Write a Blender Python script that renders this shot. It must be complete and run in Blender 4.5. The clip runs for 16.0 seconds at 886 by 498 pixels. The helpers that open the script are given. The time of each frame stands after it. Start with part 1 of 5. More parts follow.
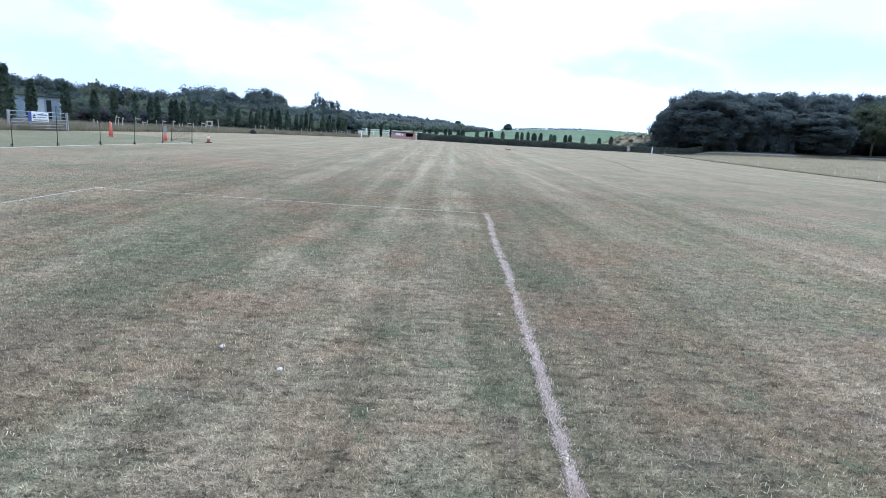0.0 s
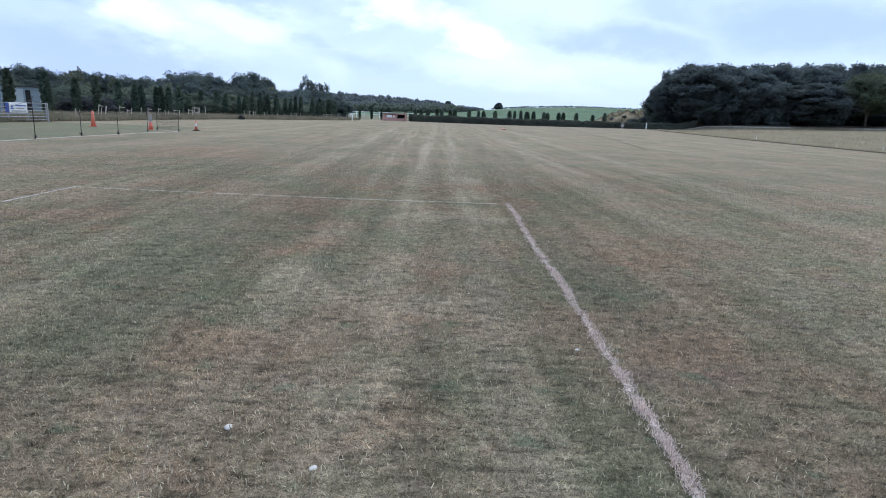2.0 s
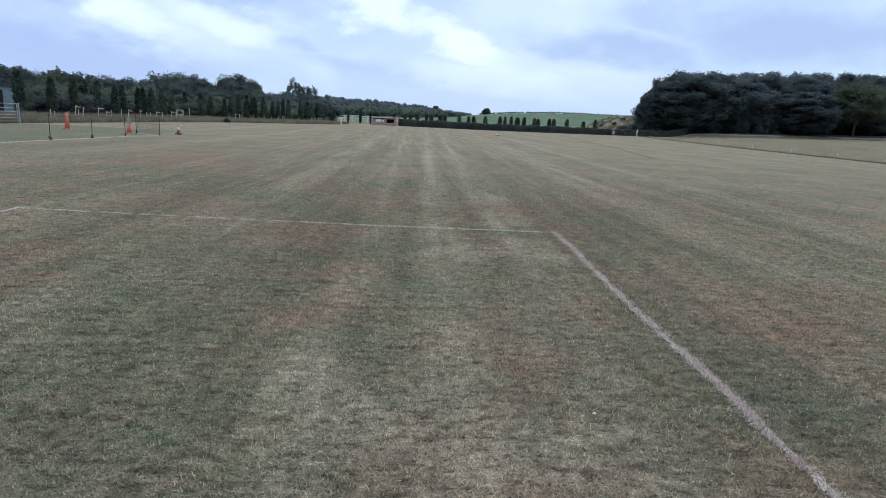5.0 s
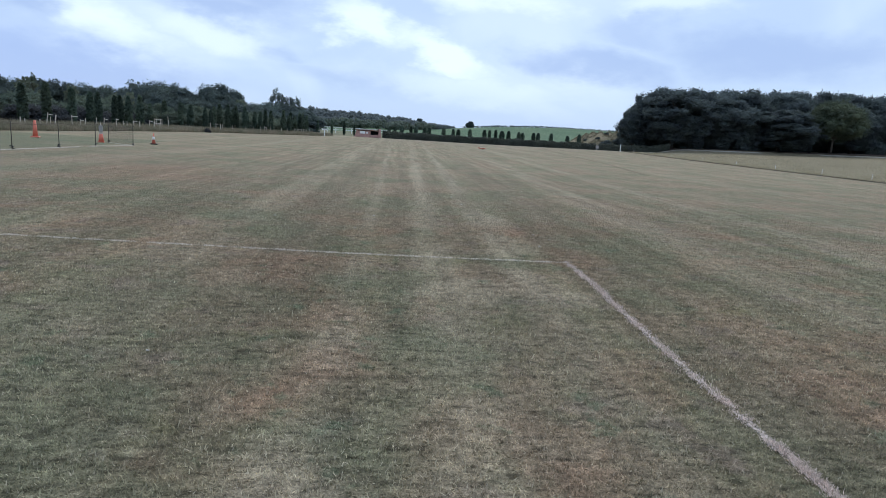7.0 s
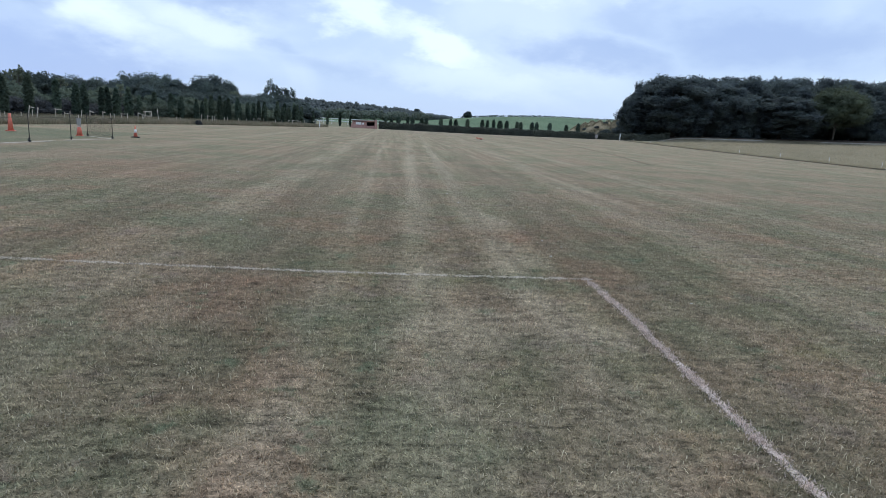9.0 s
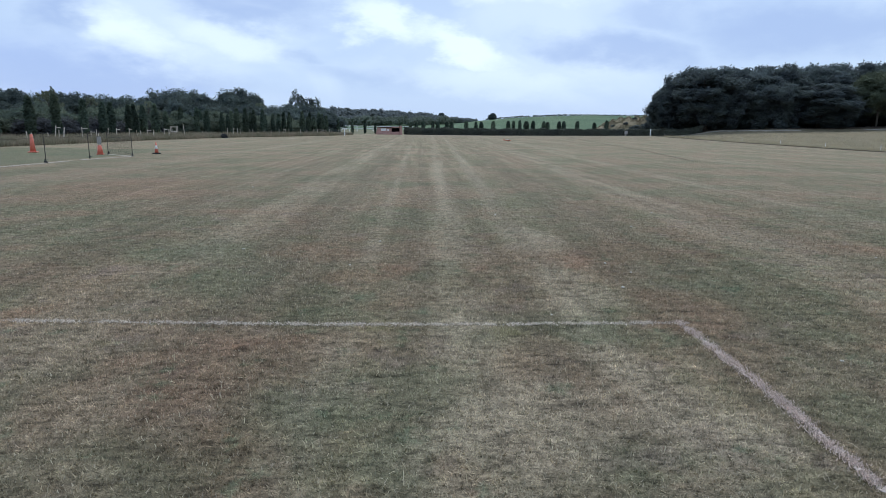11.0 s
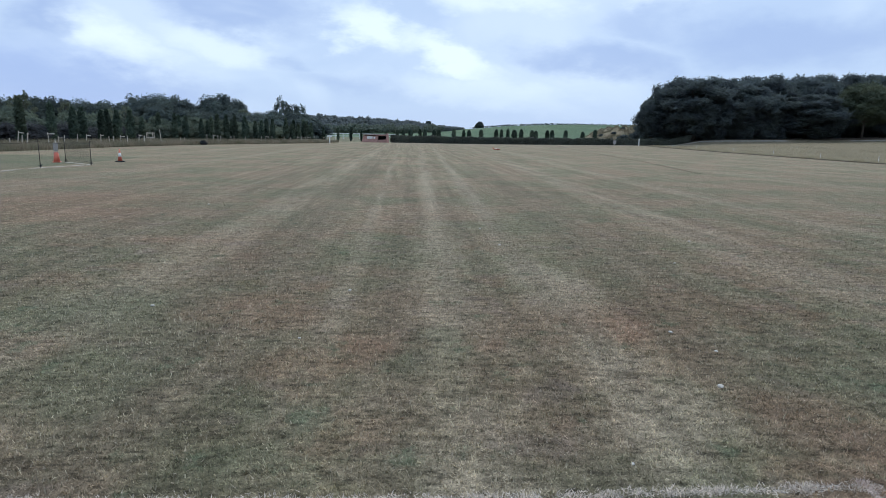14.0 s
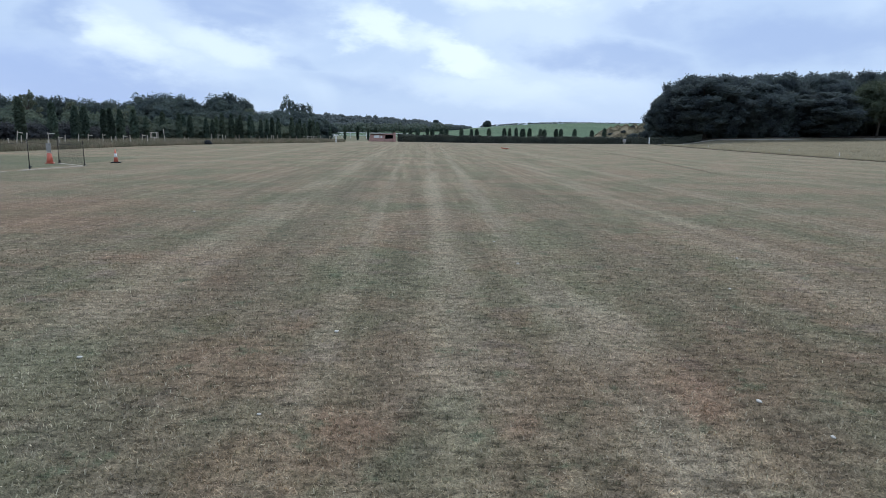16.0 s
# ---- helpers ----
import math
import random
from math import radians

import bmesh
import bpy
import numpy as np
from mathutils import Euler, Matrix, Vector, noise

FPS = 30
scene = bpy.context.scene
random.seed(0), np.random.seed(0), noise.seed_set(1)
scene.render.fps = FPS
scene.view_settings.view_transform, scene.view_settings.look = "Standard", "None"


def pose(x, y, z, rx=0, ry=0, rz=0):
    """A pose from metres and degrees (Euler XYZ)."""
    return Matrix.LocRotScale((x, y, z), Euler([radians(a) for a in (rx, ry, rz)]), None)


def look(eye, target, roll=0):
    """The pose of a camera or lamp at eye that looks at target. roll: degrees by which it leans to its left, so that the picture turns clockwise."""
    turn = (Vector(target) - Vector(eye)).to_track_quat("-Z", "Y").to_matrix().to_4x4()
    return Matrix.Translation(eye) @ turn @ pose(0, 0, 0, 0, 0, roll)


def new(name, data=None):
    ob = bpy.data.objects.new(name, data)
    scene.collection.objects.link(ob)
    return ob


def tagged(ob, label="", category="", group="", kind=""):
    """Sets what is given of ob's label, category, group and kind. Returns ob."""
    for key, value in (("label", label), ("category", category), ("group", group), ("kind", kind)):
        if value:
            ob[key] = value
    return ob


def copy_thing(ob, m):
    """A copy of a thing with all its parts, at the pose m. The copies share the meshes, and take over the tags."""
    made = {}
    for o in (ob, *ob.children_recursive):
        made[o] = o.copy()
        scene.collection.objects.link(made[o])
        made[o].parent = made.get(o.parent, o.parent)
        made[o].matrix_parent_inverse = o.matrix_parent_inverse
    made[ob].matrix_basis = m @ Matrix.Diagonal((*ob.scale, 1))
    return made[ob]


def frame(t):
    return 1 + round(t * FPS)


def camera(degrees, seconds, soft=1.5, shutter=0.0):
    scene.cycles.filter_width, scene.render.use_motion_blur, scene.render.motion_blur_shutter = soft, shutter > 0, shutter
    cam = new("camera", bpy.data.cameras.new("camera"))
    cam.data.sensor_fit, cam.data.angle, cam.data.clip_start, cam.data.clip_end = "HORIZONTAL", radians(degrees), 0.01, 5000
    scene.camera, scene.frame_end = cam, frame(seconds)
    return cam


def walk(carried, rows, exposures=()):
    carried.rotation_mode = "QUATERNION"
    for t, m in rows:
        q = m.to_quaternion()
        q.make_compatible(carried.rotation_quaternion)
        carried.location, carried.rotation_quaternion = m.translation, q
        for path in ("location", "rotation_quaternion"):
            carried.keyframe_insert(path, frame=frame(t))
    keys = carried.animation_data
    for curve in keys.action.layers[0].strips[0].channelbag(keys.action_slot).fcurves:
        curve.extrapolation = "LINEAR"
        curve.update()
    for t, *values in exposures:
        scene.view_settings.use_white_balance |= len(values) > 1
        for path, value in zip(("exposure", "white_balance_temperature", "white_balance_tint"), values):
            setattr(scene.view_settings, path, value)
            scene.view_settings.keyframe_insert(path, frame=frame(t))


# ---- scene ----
cam = camera(74.0, 16.0, soft=0.85)
PATH = [
    (0, (-0.163, 0.222, 1.473), (-0.111, 2.184, 1.092), 3.8),
    (0.3, (-0.167, 0.346, 1.481), (-0.116, 2.311, 1.112), 0.2),
    (0.5, (-0.186, 0.476, 1.486), (-0.17, 2.435, 1.083), 1.0),
    (0.8, (-0.253, 0.587, 1.471), (-0.236, 2.544, 1.058), 4.2),
    (1, (-0.338, 0.668, 1.452), (-0.289, 2.605, 0.958), 7.7),
    (1.2, (-0.458, 0.788, 1.464), (-0.400, 2.714, 0.929), 9.9),
    (1.5, (-0.548, 0.952, 1.476), (-0.505, 2.881, 0.951), 5.4),
    (1.8, (-0.576, 1.202, 1.487), (-0.536, 3.139, 0.990), 1.3),
    (2, (-0.594, 1.361, 1.497), (-0.516, 3.31, 1.055), 2.4),
    (2.2, (-0.647, 1.513, 1.498), (-0.528, 3.468, 1.093), 4.8),
    (2.5, (-0.771, 1.719, 1.478), (-0.616, 3.672, 1.074), 8.3),
    (3, (-0.885, 2.047, 1.492), (-0.808, 3.999, 1.062), 2.2),
    (3.2, (-0.901, 2.189, 1.501), (-0.809, 4.140, 1.072), 0.3),
    (3.5, (-0.931, 2.406, 1.522), (-0.833, 4.365, 1.129), 2.0),
    (3.7, (-0.999, 2.530, 1.516), (-0.878, 4.487, 1.118), 3.6),
    (4, (-1.11, 2.721, 1.509), (-1.025, 4.676, 1.092), 6.3),
    (4.2, (-1.125, 2.851, 1.508), (-1.018, 4.807, 1.101), 4.4),
    (4.5, (-1.155, 3.052, 1.51), (-1.04, 5.002, 1.08), 3.0),
    (7, (-1.343, 4.484, 1.518), (-1.162, 6.439, 1.137), 3.7),
    (7.5, (-1.302, 4.812, 1.518), (-1.122, 6.762, 1.114), 1.5),
    (7.8, (-1.208, 4.993, 1.529), (-1.023, 6.952, 1.169), -0.1),
    (8, (-1.163, 5.126, 1.539), (-1.006, 7.092, 1.204), 1.0),
    (8.3, (-1.140, 5.334, 1.519), (-0.985, 7.287, 1.117), 2.3),
    (8.5, (-1.151, 5.492, 1.513), (-0.953, 7.439, 1.102), 3.5),
    (11, (-1.163, 7.347, 1.498), (-1.074, 9.304, 1.094), 0.8),
    (11.2, (-1.213, 7.483, 1.505), (-1.096, 9.442, 1.119), 1.5),
    (11.5, (-1.287, 7.688, 1.515), (-1.188, 9.649, 1.133), 2.3),
    (11.8, (-1.266, 7.904, 1.506), (-1.191, 9.862, 1.103), -0.5),
    (12, (-1.252, 8.048, 1.5), (-1.215, 10.013, 1.13), -2.1),
    (12.5, (-1.226, 8.394, 1.49), (-1.094, 10.355, 1.121), 0.9),
    (12.8, (-1.234, 8.613, 1.505), (-1.081, 10.573, 1.138), 1.8),
    (13, (-1.239, 8.759, 1.515), (-1.097, 10.719, 1.143), 2.0),
    (13.2, (-1.195, 8.909, 1.515), (-1.055, 10.865, 1.118), 0.4),
    (13.5, (-1.129, 9.135, 1.516), (-0.999, 11.095, 1.138), -1.4),
    (13.8, (-1.132, 9.342, 1.505), (-0.992, 11.303, 1.138), -0.5),
    (14, (-1.134, 9.48, 1.497), (-1.0, 11.44, 1.12), 1.2),
    (14.2, (-1.140, 9.614, 1.505), (-0.982, 11.575, 1.145), 1.6),
    (14.5, (-1.15, 9.814, 1.516), (-1.005, 11.769, 1.123), 1.1),
    (14.8, (-1.084, 10.006, 1.515), (-0.962, 11.962, 1.118), -0.8),
    (15, (-1.04, 10.134, 1.515), (-0.952, 12.093, 1.12), -1.0),
    (15.3, (-1.046, 10.301, 1.508), (-0.956, 12.257, 1.101), -0.2),
    (15.5, (-1.05, 10.412, 1.504), (-0.932, 12.37, 1.113), 0.8),
    (16, (-1.079, 10.673, 1.52), (-0.97, 12.633, 1.139), 1.1),
]
# the clip's camera starts bright and settles within four seconds
EXPOSURES = [(0.0, 0.89, 5900, 10), (0.5, 0.6, 5980, 12), (1.0, 0.44, 6040, 12), (1.5, 0.36, 6040, 13), (2.0, 0.36, 6150, 12), (2.5, 0.34, 6180, 11), (3.5, 0.18, 6280, 9), (7.0, 0.08, 6350, 9), (16.0, 0.0, 6350, 9)]
walk(cam, [(t, look(eye, target, roll)) for t, eye, target, roll in PATH], EXPOSURES)

# ---- world, sun ----
world = bpy.data.worlds.new("overcast_sky")
scene.world = world
world.use_nodes = True
SUN_ELEVATION, SUN_TURN = 56.0, 20.0


def build_sky():
    nt = world.node_tree
    nt.nodes.clear()
    N, L = nt.nodes.new, nt.links.new
    out, back = N("ShaderNodeOutputWorld"), N("ShaderNodeBackground")
    sky = N("ShaderNodeTexSky")
    sky.sky_type, sky.sun_disc = "NISHITA", False
    sky.sun_elevation, sky.sun_rotation = radians(SUN_ELEVATION), radians(SUN_TURN)
    co, sep = N("ShaderNodeTexCoord"), N("ShaderNodeSeparateXYZ")
    L(co.outputs["Generated"], sep.inputs[0])
    flat = N("ShaderNodeMapping")
    flat.inputs["Scale"].default_value = (1.0, 1.0, 2.4)
    L(co.outputs["Generated"], flat.inputs[0])

    def clouds(scale, detail, shift, lo, hi, distort=0.4):
        mp, nz, rp = N("ShaderNodeMapping"), N("ShaderNodeTexNoise"), N("ShaderNodeMapRange")
        mp.inputs["Location"].default_value = shift
        L(flat.outputs[0], mp.inputs[0]); L(mp.outputs[0], nz.inputs["Vector"])
        nz.inputs["Scale"].default_value, nz.inputs["Detail"].default_value = scale, detail
        nz.inputs["Roughness"].default_value, nz.inputs["Distortion"].default_value = 0.5, distort
        rp.interpolation_type = "SMOOTHSTEP"
        rp.inputs["From Min"].default_value, rp.inputs["From Max"].default_value = lo, hi
        L(nz.outputs["Fac"], rp.inputs["Value"])
        return rp.outputs["Result"]

    def mix(fac, a, b):
        m = N("ShaderNodeMix"); m.data_type = "RGBA"
        if isinstance(fac, float):
            m.inputs[0].default_value = fac
        else:
            L(fac, m.inputs[0])
        for sock, v in ((m.inputs[6], a), (m.inputs[7], b)):
            if isinstance(v, tuple):
                sock.default_value = (*v, 1)
            else:
                L(v, sock)
        return m.outputs[2]

    def calc(op, a, b=0.0):
        m = N("ShaderNodeMath"); m.operation = op
        for sock, v in zip(m.inputs, (a, b)):
            if isinstance(v, (int, float)):
                sock.default_value = v
            else:
                L(v, sock)
        return m.outputs[0]

    # azimuth (from the y axis) and elevation in degrees, bent by two scales of noise
    azimuth = calc("MULTIPLY", calc("ARCTAN2", sep.outputs["X"], sep.outputs["Y"]), 57.3)
    elevation = calc("MULTIPLY", calc("ARCSINE", sep.outputs["Z"]), 57.3)

    def wander(scale, shift, size):
        mp, nz = N("ShaderNodeMapping"), N("ShaderNodeTexNoise")
        mp.inputs["Location"].default_value, mp.inputs["Scale"].default_value = shift, (1.0, 1.0, 2.2)
        L(co.outputs["Generated"], mp.inputs[0]); L(mp.outputs[0], nz.inputs["Vector"])
        nz.inputs["Scale"].default_value, nz.inputs["Detail"].default_value, nz.inputs["Roughness"].default_value = scale, 5, 0.58
        return calc("MULTIPLY", calc("SUBTRACT", nz.outputs["Fac"], 0.5), size)

    azimuth = calc("ADD", azimuth, calc("ADD", wander(5.0, (1, 2, 3), 16.0), wander(19.0, (4, 1, 2), 3.0)))
    elevation = calc("ADD", elevation, calc("ADD", wander(6.5, (7, 3, 1), 5.5), wander(23.0, (2, 9, 5), 1.3)))

    def bank(az, el, wide, tall, lean=0.0, core=0.2):
        """A soft cloud bank round a direction, its long axis leaning from the level by an angle."""
        c, sn = math.cos(radians(lean)), math.sin(radians(lean))
        du, dv = calc("SUBTRACT", azimuth, az), calc("SUBTRACT", elevation, el)
        a = calc("DIVIDE", calc("ADD", calc("MULTIPLY", du, c), calc("MULTIPLY", dv, sn)), wide)
        b = calc("DIVIDE", calc("SUBTRACT", calc("MULTIPLY", dv, c), calc("MULTIPLY", du, sn)), tall)
        r = calc("SQRT", calc("ADD", calc("MULTIPLY", a, a), calc("MULTIPLY", b, b)))
        m = N("ShaderNodeMapRange"); m.interpolation_type = "SMOOTHSTEP"
        m.inputs["From Min"].default_value, m.inputs["From Max"].default_value = 1.0, core
        L(r, m.inputs["Value"])
        return m.outputs["Result"]

    def most(*values):
        got = values[0]
        for v in values[1:]:
            got = calc("MAXIMUM", got, v)
        return got

    def times(v, f):
        return calc("MULTIPLY", v, f)

    base = mix(clouds(2.3, 5, (3.1, 0.4, 0), 0.36, 0.64), (5.1, 6.57, 9.15), (6.55, 7.95, 10.05))
    grey = most(bank(-30, 9.0, 5, 3.2), bank(-15, 10.6, 10, 3.0, -6), bank(-27, 3.4, 14, 2.6, -2), times(bank(-11, 6.3, 4.5, 1.3, -5), 0.6), times(bank(-4, 4.2, 9, 1.6, -4), 0.55), bank(17.5, 6.6, 9, 2.4, -6), bank(33, 8.2, 13, 3.0, 2), times(bank(21, 9.6, 8, 2.2, -8), 0.7), bank(-52, 12, 14, 6), bank(56, 13, 15, 6), bank(-10, 22, 22, 6), bank(30, 24, 20, 6))
    base = mix(times(grey, 0.85), base, (3.78, 5.1, 8.15))
    lit = most(bank(-25.5, 6.8, 6.0, 3.0, -20), times(bank(-17, 7.2, 7, 2.2, -10), 0.6), bank(-3.5, 9.6, 6, 2.4, -20), bank(3.4, 7.2, 7.5, 2.3, -24, 0.3), times(bank(8, 12.4, 7, 2.0, 0), 0.8), times(bank(24, 12.2, 7, 1.8, 0), 0.6), times(bank(6, 3.9, 13, 2.0, -6), 0.45), times(clouds(2.6, 4, (7.7, 5.2, 0), 0.56, 0.74, 0.6), 0.45))
    bright = mix(times(lit, 0.9), base, (8.8, 10.2, 11.4))
    # towards the ground the layer closes to an even pale lavender grey
    low = N("ShaderNodeMapRange"); low.interpolation_type = "SMOOTHSTEP"
    low.inputs["From Min"].default_value, low.inputs["From Max"].default_value = 0.0, 0.1
    low.inputs["To Min"].default_value, low.inputs["To Max"].default_value = 1.0, 0.0
    L(sep.outputs["Z"], low.inputs["Value"])
    half = N("ShaderNodeMath"); half.operation = "MULTIPLY"; half.inputs[1].default_value = 0.6
    L(low.outputs["Result"], half.inputs[0])
    veil = mix(half.outputs[0], bright, (5.0, 6.5, 9.3))
    # a bluer, darker layer low on the left
    veil = mix(times(bank(-32, 3.8, 16, 4.5), 0.6), veil, (3.8, 5.15, 8.7))
    full = mix(0.1, veil, sky.outputs["Color"])
    back.inputs["Strength"].default_value = 0.105
    L(full, back.inputs["Color"]); L(back.outputs[0], out.inputs["Surface"])


build_sky()
sun = new("sun", bpy.data.lights.new("sun", "SUN"))
sun.data.energy, sun.data.angle, sun.data.color = 1.5, radians(30), (1.0, 0.96, 0.9)
sun.matrix_world = look((60 * math.sin(radians(SUN_TURN)), 60 * math.cos(radians(SUN_TURN)), 60 * math.tan(radians(SUN_ELEVATION))), (0, 0, 0))


# ---- materials ----
class Nodes:
    """A short hand for one material's node tree."""

    def __init__(self, name):
        self.mat = bpy.data.materials.new(name)
        self.mat.use_nodes = True
        self.nt = self.mat.node_tree
        self.bsdf = self.nt.nodes["Principled BSDF"]
        self.out = self.nt.nodes["Material Output"]

    def add(self, kind, **kw):
        n = self.nt.nodes.new(kind)
        for k, v in kw.items():
            if k == "operation":
                n.operation = v
        return n

    def put(self, sock, v):
        if isinstance(v, bpy.types.NodeSocket):
            self.nt.links.new(v, sock)
        elif isinstance(v, tuple) and len(v) == 3 and sock.type == "RGBA":
            sock.default_value = (*v, 1)
        else:
            sock.default_value = v

    def math(self, op, a, b=0.0):
        n = self.add("ShaderNodeMath", operation=op)
        self.put(n.inputs[0], a); self.put(n.inputs[1], b)
        return n.outputs[0]

    def place(self, scale=(1, 1, 1), turn=0.0, shift=(0, 0, 0), world=True):
        src = self.add("ShaderNodeNewGeometry").outputs["Position"] if world else self.add("ShaderNodeTexCoord").outputs["Object"]
        m = self.add("ShaderNodeMapping")
        m.inputs["Scale"].default_value, m.inputs["Rotation"].default_value, m.inputs["Location"].default_value = scale, (0, 0, radians(turn)), shift
        self.put(m.inputs[0], src)
        return m.outputs[0]

    def noise(self, where, scale, detail=3.0, rough=0.55, distort=0.0):
        n = self.add("ShaderNodeTexNoise")
        self.put(n.inputs["Vector"], where)
        n.inputs["Scale"].default_value, n.inputs["Detail"].default_value = scale, detail
        n.inputs["Roughness"].default_value, n.inputs["Distortion"].default_value = rough, distort
        return n.outputs["Fac"]

    def ramp(self, v, lo, hi, a=0.0, b=1.0):
        n = self.add("ShaderNodeMapRange")
        n.interpolation_type = "SMOOTHSTEP"
        self.put(n.inputs["Value"], v)
        for k, x in (("From Min", lo), ("From Max", hi), ("To Min", a), ("To Max", b)):
            n.inputs[k].default_value = x
        return n.outputs["Result"]

    def mix(self, fac, a, b, blend="MIX"):
        n = self.add("ShaderNodeMix")
        n.data_type, n.blend_type = "RGBA", blend
        self.put(n.inputs[0], fac); self.put(n.inputs[6], a); self.put(n.inputs[7], b)
        return n.outputs[2]

    def scaled(self, colour, f):
        """colour times the number f."""
        n = self.add("ShaderNodeVectorMath", operation="SCALE")
        self.put(n.inputs[0], colour); self.put(n.inputs["Scale"], f)
        return n.outputs[0]

    def bump(self, height, dist, strength=1.0):
        n = self.add("ShaderNodeBump")
        n.inputs["Strength"].default_value, n.inputs["Distance"].default_value = strength, dist
        self.put(n.inputs["Height"], height)
        self.put(self.bsdf.inputs["Normal"], n.outputs[0])

    def done(self, colour, rough=0.85, metal=0.0, spec=0.3):
        self.put(self.bsdf.inputs["Base Color"], colour)
        self.put(self.bsdf.inputs["Roughness"], rough)
        self.bsdf.inputs["Metallic"].default_value = metal
        self.bsdf.inputs["Specular IOR Level"].default_value = spec
        return self.mat


STRIPE_TURN = 2.0  # the mowing stripes run two degrees off the y axis


def turf_colour(n):
    """Drought-worn mown turf: straw, dull green and red-brown patches, in mowing stripes."""
    at = n.place()
    small = n.noise(at, 2.6, 4, 0.65)
    ragged = n.math("SUBTRACT", n.noise(n.place(shift=(2, 5, 0)), 3.2, 5, 0.65), 0.5)

    def patch(name, strength):
        a = n.add("ShaderNodeAttribute")
        a.attribute_name = name
        return n.math("MULTIPLY", n.ramp(n.math("ADD", a.outputs["Fac"], n.math("MULTIPLY", ragged, n.math("MULTIPLY", a.outputs["Fac"], 2.6))), 0.12, 0.8), strength)

    col = n.mix(n.ramp(n.noise(at, 0.4, 5, 0.6), 0.38, 0.62), DRY, GREEN)
    col = n.mix(n.ramp(small, 0.42, 0.72, 0.0, 0.3), col, STRAW)
    sep = n.add("ShaderNodeSeparateXYZ")
    n.put(sep.inputs[0], at)
    # patch colours are faded along y to fit the camera's view far off
    patch_fade = n.ramp(sep.outputs["Y"], 11.0, 38.0, 1.0, 0.18)
    col = n.mix(n.math("MULTIPLY", patch_fade, n.ramp(n.noise(at, 1.0, 5, 0.62, 0.5), 0.52, 0.68, 0.0, 0.45)), col, RUSSET)
    col = n.mix(n.math("MULTIPLY", patch_fade, n.ramp(n.noise(n.place(shift=(9, 4, 0)), 1.0, 5, 0.62), 0.53, 0.68, 0.0, 0.45)), col, SHADE_GREEN)
    col = n.mix(n.math("MULTIPLY", patch_fade, n.ramp(n.noise(n.place(shift=(3, 1, 0)), 1.7, 4, 0.6), 0.55, 0.68, 0.0, 0.5)), col, MAUVE)
    # the mower's stripes, bleached and dark, each along its own line
    broad = n.noise(n.place((1.0, 0.05, 1.0), STRIPE_TURN), 0.75, 3, 0.55)
    wob = n.math("ADD", n.math("MULTIPLY", n.math("SUBTRACT", n.noise(n.place((0.6, 0.25, 1)), 1.0, 3), 0.5), 0.3), n.math("MULTIPLY", ragged, 0.35))
    across = n.math("ADD", sep.outputs["X"], wob)
    along = n.math("SUBTRACT", sep.outputs["Y"], 15.0)
    broken = n.ramp(n.noise(n.place((1, 0.4, 1), 0, (3, 9, 0)), 0.9, 4, 0.6), 0.32, 0.6, 0.25, 1.0)
    broken = n.math("MULTIPLY", broken, n.ramp(along, 8.0, 60.0, 1.0, 0.5))
    for x0, slope, wide, strength, tint in STRIPES:
        gap = n.math("ABSOLUTE", n.math("SUBTRACT", n.math("SUBTRACT", across, n.math("MULTIPLY", along, slope)), x0))
        col = n.mix(n.math("MULTIPLY", n.ramp(gap, wide, wide * 0.1, 0.0, strength), broken), col, tint)
    swath = n.math("COSINE", n.math("MULTIPLY", n.math("ADD", n.math("ADD", sep.outputs["X"], n.math("MULTIPLY", wob, 2.0)), 0.7), math.tau / 5.2))
    swath = n.math("MULTIPLY", swath, n.ramp(n.math("ABSOLUTE", n.math("ADD", sep.outputs["X"], 0.3)), 4.5, 8.0, 0.0, 0.45))
    swath = n.math("ADD", swath, n.math("MULTIPLY", n.math("SUBTRACT", broad, 0.5), 2.2))
    col = n.mix(n.ramp(swath, 0.05, 1.2, 0.0, 0.42), col, STRAW)
    col = n.mix(n.ramp(swath, -0.1, -1.2, 0.0, 0.24), col, SHADE)
    # the patches that can be told apart
    col = n.mix(patch("russet", 0.36), col, RUSSET)
    col = n.mix(patch("green", 0.42), col, SHADE_GREEN)
    col = n.mix(patch("straw", 0.55), col, STRAW)
    # fine scratches along the mowing direction
    fine = n.noise(n.place((1.0, 0.035, 1.0), STRIPE_TURN * 0.6, (5, 3, 0)), 2.6, 3, 0.6)
    side = n.math("ABSOLUTE", n.math("ADD", sep.outputs["X"], 0.5))
    col = n.scaled(col, n.math("ADD", 1.0, n.math("MULTIPLY", n.ramp(fine, 0.34, 0.66, -0.13, 0.13), n.ramp(side, 5.0, 12.0, 1.0, 0.25))))
    # tone contrast of the growth, faded along y to fit the camera's view
    near = n.ramp(sep.outputs["Y"], 14.0, 45.0, 1.0, 0.3)

    def eased(f):
        return n.math("ADD", 1.0, n.math("MULTIPLY", n.math("SUBTRACT", f, 1.0), near))

    # tussocks a hand across, and tufts along the drift of the cuttings
    tuft = n.noise(at, 13, 4, 0.7)
    drift = n.noise(n.place((0.45, 1.6, 1.0), -4), 4.5, 4, 0.7)
    col = n.scaled(col, eased(n.math("MULTIPLY", n.ramp(tuft, 0.3, 0.7, 0.7, 1.3), n.ramp(drift, 0.3, 0.7, 0.9, 1.1))))
